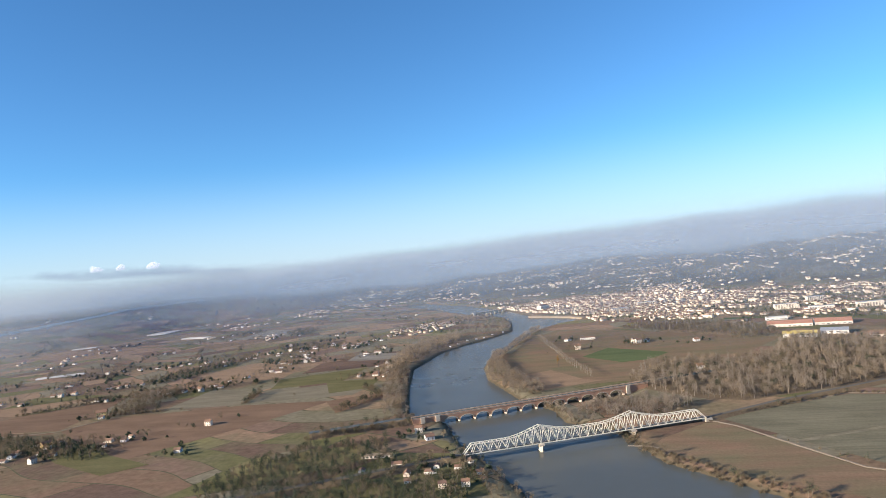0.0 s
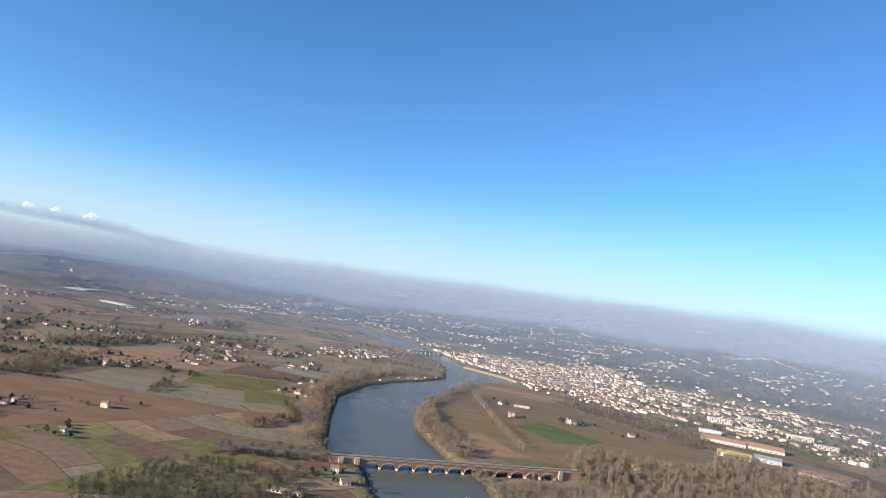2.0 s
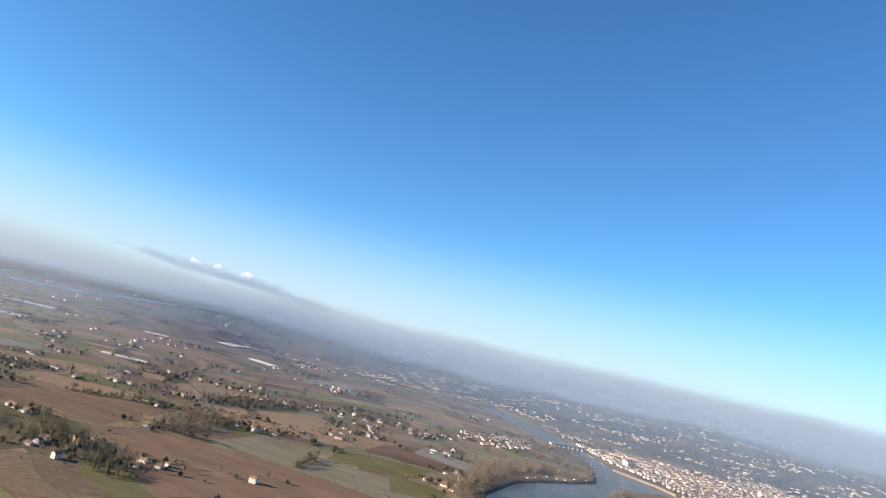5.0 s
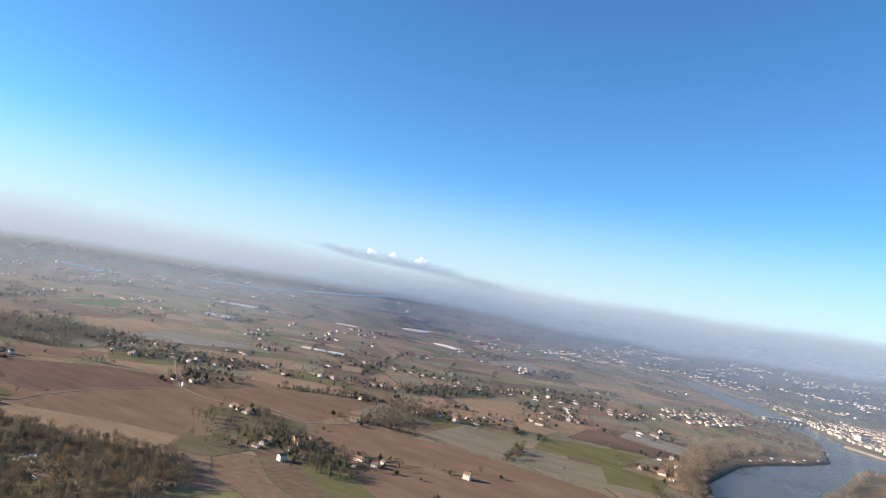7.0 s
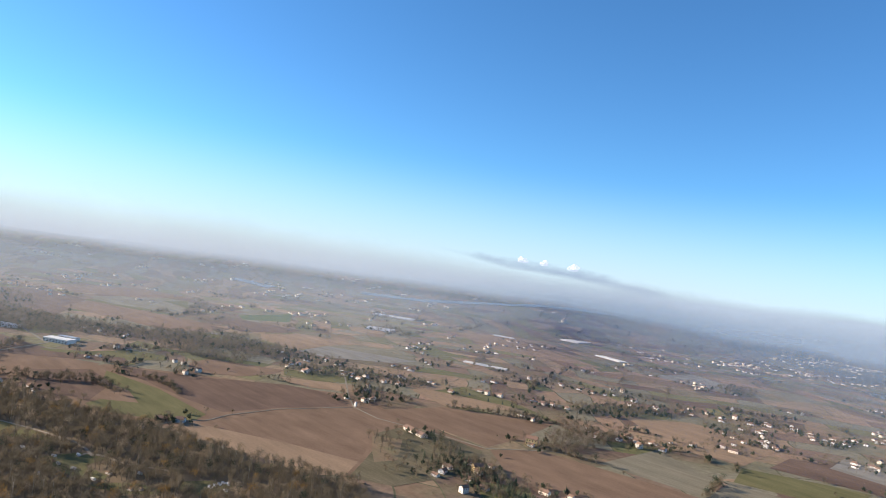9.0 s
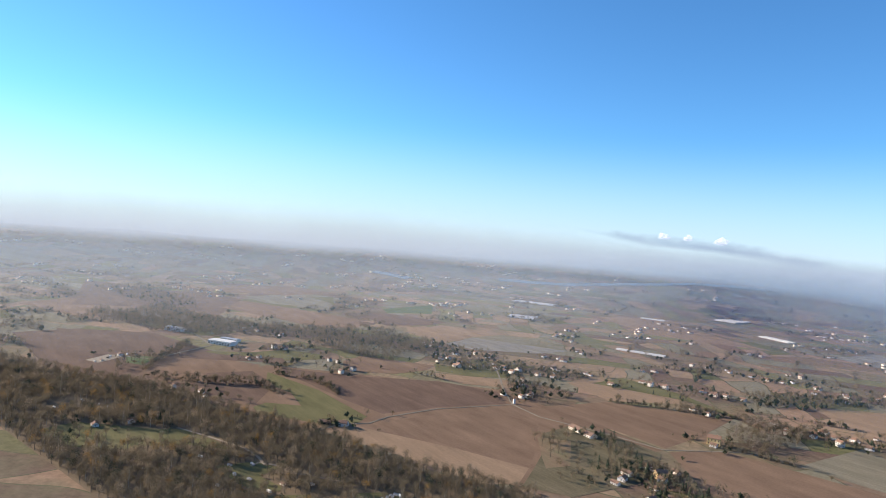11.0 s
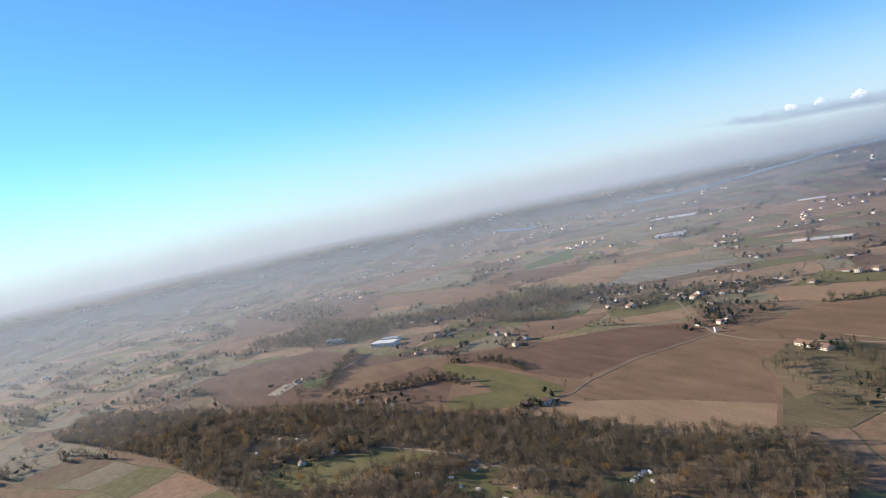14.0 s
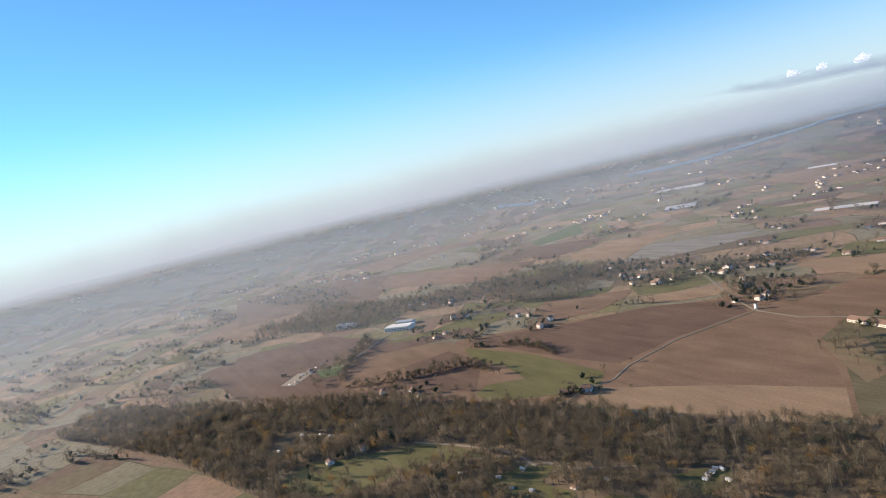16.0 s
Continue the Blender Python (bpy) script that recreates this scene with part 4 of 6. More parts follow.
wood("copse", strewn([(-1010, 900), (-960, 935), (-900, 900), (-870, 800), (-900, 770), (-950, 830)], 17, 0.6), [(BARE, 4), (BUSH, 3), (IVY, 1)], "scattered leafless parkland trees and scrub", category="trees", scale=(0.5, 0.9))
wood("copse", strewn([(-1010, 985), (-960, 960), (-880, 930), (-850, 860), (-900, 830), (-930, 905), (-985, 945)], 9, 0.55), [(FIR, 2), (BARE, 3), (IVY, 2)], "mixed park trees beside a long farmhouse", category="trees")
wood("copse", strewn([(-1920, 976), (-1831, 1098), (-1689, 1133), (-1596, 1000), (-1534, 933), (-1618, 878), (-1766, 861)], 10, 0.8), [(BARE, 3), (BUSH, 1), (IVY, 0.5)], "leafless wood near a hamlet", True, category="wood")
wood("copse", strewn([(-2177, 524), (-2382, 664), (-2128, 748), (-1997, 816), (-1978, 907), (-1945, 992), (-1805, 956), (-1849, 851), (-1915, 778), (-1860, 690), (-1932, 610), (-2054, 526)], 9.5, 0.85), [(BARE, 3), (BUSH, 1), (IVY, 1)], "leafless wood beyond a works yard", True, category="wood")
wood("copse", strewn([(-2872, 547), (-2911, 716), (-2500, 800), (-2320, 760), (-2420, 640)], 15, 0.7), [(BARE, 3), (IVYCLAD, 1)], "dark strip of leafless wood in the plain", True, category="wood")
wood("copse", strewn([(-1839, 1102), (-1780, 919), (-1644, 1072), (-1560, 1120), (-1666, 1212)], 13, 0.6), [(BARE, 3), (IVYCLAD, 2)], "mixed trees between houses and fields", True, category="trees")
wood("copse", strewn([(-1520, 700), (-1560, 800), (-1500, 850), (-1470, 790)], 16, 0.6), [(BARE, 3), (BUSH, 1), (IVY, 1)], "leafless copse beside a ploughed field", True, category="copse")

for outline, gap, share, label in (
    ([(-1119, 1484), (-1055, 1611), (-1015, 1684), (-975, 1590), (-982, 1484), (-1031, 1402)], 8.5, 0.8, "dark leafless wood between tilled fields"),
    ([(-1019, 1666), (-964, 1762), (-936, 1676), (-974, 1592)], 9, 0.7, "mixed trees round a farmstead"),
    ([(-1175, 2380), (-1162, 2474), (-1084, 2485), (-1030, 2294), (-1081, 2231)], 10, 0.7, "dark park trees beside a pale field"),
    ([(-887, 1644), (-835, 1763), (-789, 1639), (-842, 1589)], 11, 0.6, "garden trees of a roadside hamlet"),
    ([(-1344, 1068), (-1338, 1113), (-1216, 1138), (-1174, 1084), (-1227, 1029), (-1252, 1006)], 10, 0.55, "dark conifers and bare trees round houses"),
    ([(-1568, 1059), (-1531, 1187), (-1466, 1233), (-1401, 1165), (-1415, 1029), (-1467, 995)], 13, 0.6, "orchard trees and hedges of a hamlet"),
    ([(-1381, 1202), (-1318, 1268), (-1289, 1215), (-1321, 1166)], 9, 0.65, "garden trees behind white houses"),
    ([(-1703, 1096), (-1562, 1227), (-1530, 1202), (-1633, 1055)], 11, 0.6, "line of trees along a village lane"),
):
    wood("copse", strewn(outline, gap, share), [(BARE, 3), (BUSH, 2), (IVYCLAD, 2)], label, True, category="trees", scale=(0.7, 1.15))

# scattered trees and tree lines of the plain, and the hillside woods
def plain_trees():
    out = []
    for k in range(620):
        a, r = rng.uniform(0.02, 1.95), math.sqrt(rng.uniform(1100 ** 2, 4200 ** 2))
        if k >= 440:
            a, r = rng.uniform(1.05, 1.7), math.sqrt(rng.uniform(1250 ** 2, 2700 ** 2))
        x, y = CENTRE[0] - math.sin(a) * r, CENTRE[1] + math.cos(a) * r
        t, n = rng.choice((0.55, 2.1)) + rng.normal(0, 0.12), rng.integers(8, 34)
        step = rng.uniform(3.5, 6)
        for i in range(n):
            out.append((x + math.cos(t) * step * i + rng.normal(0, 2.2), y + math.sin(t) * step * i + rng.normal(0, 2.2)))
    p = np.array(out)
    for outline in FIELDS:
        p = p[~inside(p[:, 0], p[:, 1], np.array(outline, float))]
    d = edge_distance(p[:, 0], p[:, 1], RIVER)
    return p[~inside(p[:, 0], p[:, 1], RIVER) & (d > 14) & (np.hypot(p[:, 0] - CENTRE[0], p[:, 1] - CENTRE[1]) < 4400)]


wood("far_trees", plain_trees(), [(BARE, 3), (BUSH, 5), (IVYCLAD, 0.8)], "scattered tree lines and copses of the plain", True, category="trees")


def hill_trees():
    p = np.stack([rng.uniform(-1700, 1500, 11000), rng.uniform(2300, 4600, 11000)], 1)
    h = land(p[:, 0], p[:, 1])
    ok = (h > 12) & (swell(p[:, 0] * 1.9 + 300, p[:, 1] * 1.9) > -0.25) & (np.hypot(p[:, 0] - CENTRE[0], p[:, 1] - CENTRE[1]) < 4450)
    return p[ok]


wood("hillside_wood", hill_trees(), [(BARE, 4), (BUSH, 1), (IVYCLAD, 2)], "dark patchy woods on the hills behind the town", True, scale=(0.9, 1.5))

# single trees in the fields


def field_tree(kind, material, label, category="tree", bark=M_BARK):
    (sv, sf), (cv, cf) = tree_shape(kind, 340)
    root = thing("tree", label, category)
    for nm, v, f, mm in (("trunk", sv, sf, bark), ("crown", cv, cf, material)):
        ob = mesh_from(nm, v, f, [mm])
        ob.parent = root
    return root


BARE_TREE = [field_tree("broad", M_TWIG, "leafless broad tree with a fine brown crown") for _ in range(3)]
FIR_TREE = [field_tree("conifer", M_EVER, "dark green conifer beside farm buildings") for _ in range(2)]
GOLD_TREE = field_tree("poplar", M_RUST, "tall tree still in golden autumn leaf")
first = set()


def plant(root, x, y, k=1.0):
    m = Matrix.Translation((x, y, float(land(x, y)))) @ Matrix.Rotation(rng.uniform(0, 6.28), 4, "Z")
    if root.name in first:
        ob = copy_thing(root, m)
    else:
        first.add(root.name)
        ob = root
        root.matrix_world = m
    ob.scale = (k, k, k)
    return ob


for x, y, k in ((-1186, 735, 0.6), (-1321, 623, 0.9), (-958, 848, 0.7), (-1010, 905, 0.9), (-1040, 925, 0.9), (-1340, 640, 0.8), (-1365, 636, 0.7), (-1380, 628, 0.8), (-1400, 622, 0.7), (-1328, 618, 0.9), (-1395, 705, 0.6), (-1375, 712, 0.6), (-1350, 716, 0.5), (-1300, 566, 0.9), (-1320, 556, 0.9), (-1345, 545, 0.8), (-985, 935, 0.8), (-960, 920, 0.8), (-930, 1110, 0.8), (-890, 1105, 0.8), (-580, 1190, 0.5), (-760, 1110, 0.6), (-1160, 1180, 0.7), (-1240, 1240, 0.6), (-1430, 690, 0.6), (60, 735, 0.5), (-52, 1480, 0.6), (40, 1560, 0.7), (60, 1575, 0.8)):
    plant(BARE_TREE[rng.integers(0, 3)], x, y, k)
for x, y, k in ((-1000, 962, 0.8), (-990, 972, 0.7), (-905, 872, 0.8), (-790, 905, 0.9), (-812, 890, 0.8), (-780, 880, 0.9), (-745, 880, 0.7), (-1260, 420, 0.9), (-1252, 426, 0.8), (-1244, 432, 1.0), (-1235, 436, 0.9), (-1226, 442, 0.8), (-890, 915, 1.0), (-880, 905, 0.9), (-1230, 1030, 0.8), (-1250, 1040, 0.9), (-1265, 1050, 0.8), (-1290, 1055, 0.8), (55, 1560, 0.8), (-95, 1660, 0.9), (-1135, 1290, 0.7), (-1120, 1300, 0.7), (-1160, 1275, 0.7)):
    plant(FIR_TREE[rng.integers(0, 2)], x, y, k)
plant(GOLD_TREE, -108, 1317, 1.2)
for x, y, k in ((-700, 640, 0.8), (-905, 520, 0.8), (-1115, 512, 0.9)):
    plant(GOLD_TREE, x, y, k)

# ---------------------------------------------------------------- steel truss railway bridge
def truss_bridge():
    a, b = Vector((-183, 779, 4.5)), Vector((89, 893, 4.5))
    length = (b - a).length
    turn = math.atan2(b.y - a.y, b.x - a.x)
    root = thing("truss_bridge", "cream steel truss railway bridge with humped top chords", "bridge", a, turn)
    p1, p2 = length * 0.305, length * 0.685
    panels = [i * p1 / 9 for i in range(9)] + [p1 + i * (p2 - p1) / 12 for i in range(12)] + [p2 + i * (length - p2) / 9 for i in range(10)]

    def height(x):
        d1, d2 = abs(x - p1), abs(x - p2)
        bump = max(0, 1 - min(d1, d2) / 42)
        mid = 12.0 if p1 < x < p2 else 10.5
        return mid + (20.0 - mid) * bump * bump * (1.6 - 0.6 * bump) if bump > 0 else mid

    for sy in (-3.4, 3.4):
        bm = bmesh.new()
        beam(bm, (panels[0], sy, 0), (panels[-1], sy, 0), 0.7, 0.95)
        part("bottom_chord", bm, M_STEEL, root)
        top = panels[1:-1]
        bm = bmesh.new()
        rows = [[bm.verts.new((x, sy + dy, height(x) + dz)) for dy, dz in ((-0.38, -0.42), (0.38, -0.42), (0.38, 0.42), (-0.38, 0.42))] for x in top]
        for a_, b_ in zip(rows, rows[1:]):
            for q in range(4):
                bm.faces.new((a_[q], b_[q], b_[(q + 1) % 4], a_[(q + 1) % 4]))
        part("top_chord", bm, M_STEEL, root)
        for i, (x0, x1) in enumerate(zip(panels, panels[1:])):
            xm = (x0 + x1) / 2
            bm = bmesh.new()
            if i == 0:
                beam(bm, (x0, sy, 0), (x1, sy, height(x1)), 0.85)
            elif i == len(panels) - 2:
                beam(bm, (x1, sy, 0), (x0, sy, height(x0)), 0.85)
            else:
                beam(bm, (x0, sy, 0), (xm, sy, (height(x0) + height(x1)) / 2), 0.6)
                beam(bm, (xm, sy, (height(x0) + height(x1)) / 2), (x1, sy, 0), 0.6)
            part("diagonal", bm, M_STEEL, root)
        for x in panels[1:-1]:
            bm = bmesh.new()
            beam(bm, (x, sy, 0), (x, sy, height(x)), 0.26)
            part("post", bm, M_STEEL, root)
    for x in panels[1:-1]:
        bm = bmesh.new()
        beam(bm, (x, -3.4, height(x)), (x, 3.4, height(x)), 0.4)
        part("cross_brace", bm, M_STEEL, root)
        bm = bmesh.new()
        beam(bm, (x, -3.4, 0), (x, 3.4, 0), 0.5, 0.9)
        part("floor_beam", bm, M_STEEL, root)
    bm = bmesh.new()
    box(bm, -4, -2.4, 0.3, length + 4, 2.4, 0.75)
    part("track_bed", bm, M_RAIL, root, "dark ballast and sleepers of the track")
    for sy in (-0.72, 0.72):
        bm = bmesh.new()
        box(bm, -4, sy - 0.07, 0.75, length + 4, sy + 0.07, 0.93)
        part("rail", bm, M_GREYROOF, root, "worn steel rail")
    for x, foot in ((p1, -16), (p2, -9)):
        bm = bmesh.new()
        prism(bm, [(x - 2.2, -5.2), (x, -7.6), (x + 2.2, -5.2), (x + 2.2, 5.2), (x, 7.6), (x - 2.2, 5.2)], foot, -2.4)
        pier = part("pier", bm, M_STONE, root, "pale stone pier with pointed cutwaters")
        bm = bmesh.new()
        box(bm, x - 3.0, -6.6, -2.4, x + 3.0, 6.6, -0.7)
        part("pier_cap", bm, M_STONE, pier)
    for x0, x1 in ((-7, 1.5), (length - 1.5, length + 7)):
        bm = bmesh.new()
        box(bm, x0, -5, -10, x1, 5, -0.6)
        part("abutment", bm, M_STONE, root, "pale stone abutment")


truss_bridge()


# ---------------------------------------------------------------- brick canal aqueduct
def aqueduct():
    a, b = Vector((-288, 944, 0)), Vector((31, 1102, 0))
    length = (b - a).length
    turn = math.atan2(b.y - a.y, b.x - a.x)
    root = thing("canal_aqueduct", "red brick canal aqueduct with twelve low stone-edged arches", "aqueduct", a, turn)
    half, top, n = 6.0, 7.8, 12
    x_first, x_last = 43.0, 319.0
    pitch = (x_last - x_first) / n
    for i in range(n):
        x0, x1 = x_first + i * pitch, x_first + (i + 1) * pitch
        c, r = (x0 + x1) / 2, pitch / 2 - 1.9
        bm = bmesh.new()
        arc = [(c - r * math.cos(math.pi * k / 12), -2.0 + 5.2 * math.sin(math.pi * k / 12)) for k in range(13)]
        for sy in (-half, half):
            lower = [bm.verts.new((x, sy, z)) for x, z in arc]
            upper = [bm.verts.new((x0 + (x1 - x0) * k / 12, sy, top - 1.2)) for k in range(13)]
            for k in range(12):
                f = (lower[k], lower[k + 1], upper[k + 1], upper[k])
                bm.faces.new(f if sy < 0 else f[::-1])
        bm.verts.ensure_lookup_table()
        for k in range(12):
            q = (bm.verts[k], bm.verts[26 + k], bm.verts[27 + k], bm.verts[k + 1])
            bm.faces.new(q)
        part("arch", bm, M_BRICK, root)
        bm = bmesh.new()
        for sy in (-half - 0.18, half + 0.18):
            for k in range(12):
                p, q = arc[k], arc[k + 1]
                beam(bm, (p[0], sy, p[1] + 0.25), (q[0], sy, q[1] + 0.25), 0.36, 0.9)
        part("arch_ring", bm, M_STONE, root, "pale stone arch ring")
    for i in range(n + 1):
        x = x_first + i * pitch
        bm = bmesh.new()
        t = [(x - 1.95, -half), (x + 1.95, -half), (x + 1.95, half), (x - 1.95, half)]
        prism(bm, t, -14, -2.0)
        box(bm, x - 1.95, -half, -2.0, x + 1.95, half, top - 1.2)
        pier = part("pier", bm, M_BRICK, root)
        for s in (-1, 1):
            bm = bmesh.new()
            prism(bm, [(x - 2.3, s * half), (x, s * (half + 2.8)), (x + 2.3, s * half)][::s], -14, -2.4)
            part("cutwater", bm, M_STONE, pier, "pale stone pointed cutwater")
    for x0, x1, nm in ((0, x_first - 2, "abutment"), (x_last + 2, length + 4, "abutment")):
        bm = bmesh.new()
        box(bm, x0, -half, -9, x1, half, top - 1.2)
        part(nm, bm, M_BRICK, root)
    for x in (14, x_first - 8, x_last + 8):
        for s in (-1, 1):
            bm = bmesh.new()
            box(bm, x - 3.0, s * (half + 0.9) - 0.9, -8, x + 3.0, s * (half + 0.9) + 0.9, top + 0.5)
            part("buttress", bm, M_STONE, root, "pale stone buttress")
    bm = bmesh.new()
    box(bm, 0, -half - 0.5, top - 1.2, length + 4, half + 0.5, top - 0.7)
    part("cornice", bm, M_STONE, root, "pale stone cornice")
    for s in (-1, 1):
        bm = bmesh.new()
        box(bm, 0, s * 4.9 - 1.3, top - 0.7, length + 4, s * 4.9 + 1.3, top - 0.1)
        part("towpath", bm, M_TRACK, root, "pale gravel towpath")
        bm = bmesh.new()
        box(bm, 0, s * (half + 0.1) - 0.25, top - 0.7, length + 4, s * (half + 0.1) + 0.25, top + 0.5)
        part("parapet", bm, M_BRICK, root)
        bm = bmesh.new()
        box(bm, 0, s * (half + 0.1) - 0.33, top + 0.5, length + 4, s * (half + 0.1) + 0.33, top + 0.7)
        part("coping", bm, M_STONE, root, "pale stone coping")
    bm = bmesh.new()
    box(bm, 0, -3.6, top - 0.7, length + 4, 3.6, top - 0.45)
    part("canal_water", bm, M_WATER, root, "still dark canal water")


aqueduct()


# ---------------------------------------------------------------- houses
def house(w, d, h, roof_h, wall, roof, label, windows=3, hip=False, chimney=True, garage=False, name="house"):
    """A rendered house: walls with gables, overhanging tiled roof, door, shuttered windows, chimney."""
    root = thing(name, label, "house")
    bm = bmesh.new()
    x, y = w / 2, d / 2
    v = [bm.verts.new(c) for c in ((-x, -y, -1), (x, -y, -1), (x, y, -1), (-x, y, -1), (-x, -y, h), (x, -y, h), (x, y, h), (-x, y, h))]
    for f in ((0, 1, 5, 4), (1, 2, 6, 5), (2, 3, 7, 6), (3, 0, 4, 7)):
        bm.faces.new([v[i] for i in f])
    if not hip:
        g0, g1 = bm.verts.new((-x, 0, h + roof_h)), bm.verts.new((x, 0, h + roof_h))
        bm.faces.new((v[7], v[4], g0))
        bm.faces.new((v[5], v[6], g1))
    if garage:
        box(bm, x, -y * 0.6, -1, x + 4.2, y * 0.7, h * 0.62)
    wob = part("wall", bm, wall, root)
    bm = bmesh.new()
    o, t = 0.45, 0.28
    rx, ry, zl = x + o, y + o, h - o * roof_h / y
    ix = rx if not hip else max(0.2, rx - ry * 0.9)
    for dz in (0, t):
        for c in ((-rx, -ry, zl), (rx, -ry, zl), (rx, ry, zl), (-rx, ry, zl), (-ix, 0, h + roof_h), (ix, 0, h + roof_h)):
            bm.verts.new((c[0], c[1], c[2] + dz))
    bm.verts.ensure_lookup_table()
    q = bm.verts
    for f in ((6, 7, 11, 10), (8, 9, 10, 11), (3, 2, 5, 4), (1, 0, 4, 5), (0, 1, 7, 6), (2, 3, 9, 8)):
        bm.faces.new([q[i] for i in f])
    if hip:
        for f in ((9, 6, 10), (7, 8, 11)):
            bm.faces.new([q[i] for i in f])
    for f in ((3, 0, 6, 9), (1, 2, 8, 7)):
        bm.faces.new([q[i] for i in f])
    if garage:
        box(bm, x + 0.1, -y * 0.6 - 0.3, h * 0.62, x + 4.5, y * 0.7 + 0.3, h * 0.62 + 0.3)
    rob = part("roof", bm, roof, root)
    if chimney:
        bm = bmesh.new()
        box(bm, x * 0.45 - 0.4, -0.35, h + roof_h * 0.6, x * 0.45 + 0.4, 0.35, h + roof_h + 0.9)
        part("chimney", bm, M_BRICK, rob)
    for side in (-1, 1):
        for row in range(2 if h > 4.5 else 1):
            for i in range(windows):
                cx = -x + w * (i + 0.5) / windows
                if side < 0 and row == 0 and i == windows // 2:
                    bm = bmesh.new()
                    box(bm, cx - 0.55, side * y - 0.06, 0, cx + 0.55, side * y + 0.06, 2.1)
                    part("door", bm, M_WOOD, root)
                    continue
                z0 = 0.9 + row * 2.7
                bm = bmesh.new()
                box(bm, cx - 0.55, side * y - 0.05, z0, cx + 0.55, side * y + 0.05, z0 + 1.3)
                part("window", bm, M_GLASS, root)
    for side in (-1, 1):
        bm = bmesh.new()
        box(bm, side * x - 0.05, -0.55, 0.9, side * x + 0.05, 0.55, 2.2)
        part("window", bm, M_GLASS, root)
    return root


def long_building(name, w, d, h, roof_h, wall, roof, label, category, bays=6, at=(0, 0), turn=0.0, z=0.0):
    """A barn, works hall or block: walls, low roof, a row of openings."""
    root = thing(name, label, category, (*at, z), turn)
    bm = bmesh.new()
    x, y = w / 2, d / 2
    box(bm, -x, -y, -1, x, y, h)
    if roof_h > 0:
        for s in (-1, 1):
            vs = [bm.verts.new(c) for c in ((s * x, -y, h), (s * x, y, h), (s * x, 0, h + roof_h))]
            bm.faces.new(vs[::s])
    part("wall", bm, wall, root)
    bm = bmesh.new()
    o = 0.5
    prof = [(-y - o, h - 0.05), (0, h + roof_h + 0.05), (y + o, h - 0.05)] if roof_h > 0 else [(-y - o, h), (0, h + 0.2), (y + o, h)]
    for (ya, za), (yb, zb) in zip(prof, prof[1:]):
        lo = [bm.verts.new(c) for c in ((-x - o, ya, za), (x + o, ya, za), (x + o, yb, zb), (-x - o, yb, zb))]
        hi = [bm.verts.new(c.co + Vector((0, 0, 0.35))) for c in lo]
        bm.faces.new(hi)
        bm.faces.new(lo[::-1])
        for i in range(4):
            bm.faces.new((lo[i], lo[(i + 1) % 4], hi[(i + 1) % 4], hi[i]))
    part("roof", bm, roof, root)
    rows = max(1, int(h / 3.2))
    for s in (-1, 1):
        for r in range(min(rows, 5)):
            for i in range(bays):
                cx = -x + w * (i + 0.5) / bays
                bm = bmesh.new()
                box(bm, cx - w / bays * 0.3, s * y - 0.06, 1.0 + r * 3, cx + w / bays * 0.3, s * y + 0.06, 2.5 + r * 3)
                part("window", bm, M_GLASS, root)
    return root


HOUSES = [
    house(13, 9, 3.2, 1.9, M_WALLW, M_ROOF, "low white rendered house with a clay tile roof", 3, True, True, True),
    house(11, 8.5, 5.6, 1.9, M_WALL, M_ROOF, "two-storey cream house with a clay tile roof", 3),
    house(16, 9, 3.4, 2.2, M_WALL, M_ROOF, "long cream farmhouse with a clay tile roof", 4),
    house(10, 9, 3.1, 1.8, M_WALLW, M_ROOF, "small white cottage with a gabled clay roof", 2),
    house(14, 10, 5.8, 2.1, M_WALLY, M_ROOF, "ochre two-storey farmhouse with a clay tile roof", 4),
]
built = set()
PLACED = []


def settle(i, x, y, turn, k=1.0, label=""):
    PLACED.append((x, y))
    m = Matrix.Translation((x, y, float(land(x, y)))) @ Matrix.Rotation(turn, 4, "Z")
    if i in built:
        ob = copy_thing(HOUSES[i], m)
    else:
        built.add(i)
        ob = HOUSES[i]
        ob.matrix_world = m
    ob.scale = (k, k, k * 1.35)
    return tagged(ob, label)


def hamlet(places, group, turn=0.06, k=1.0):
    for j, (x, y) in enumerate(places):
        ob = settle(int(rng.choice(4, p=(0.4, 0.2, 0.15, 0.25))), x, y, turn + rng.choice((0, 0, math.pi / 2)) + rng.normal(0, 0.12), k * rng.uniform(0.68, 0.98))
        tagged(ob, group=group)
        if rng.random() < 0.5:
            a, r = rng.uniform(0, 6.28), rng.uniform(24, 42)
            tagged(settle(int(rng.integers(0, 4)), x + math.cos(a) * r, y + math.sin(a) * r, turn + rng.normal(0, 0.15), k * rng.uniform(0.6, 0.85)), group=group)


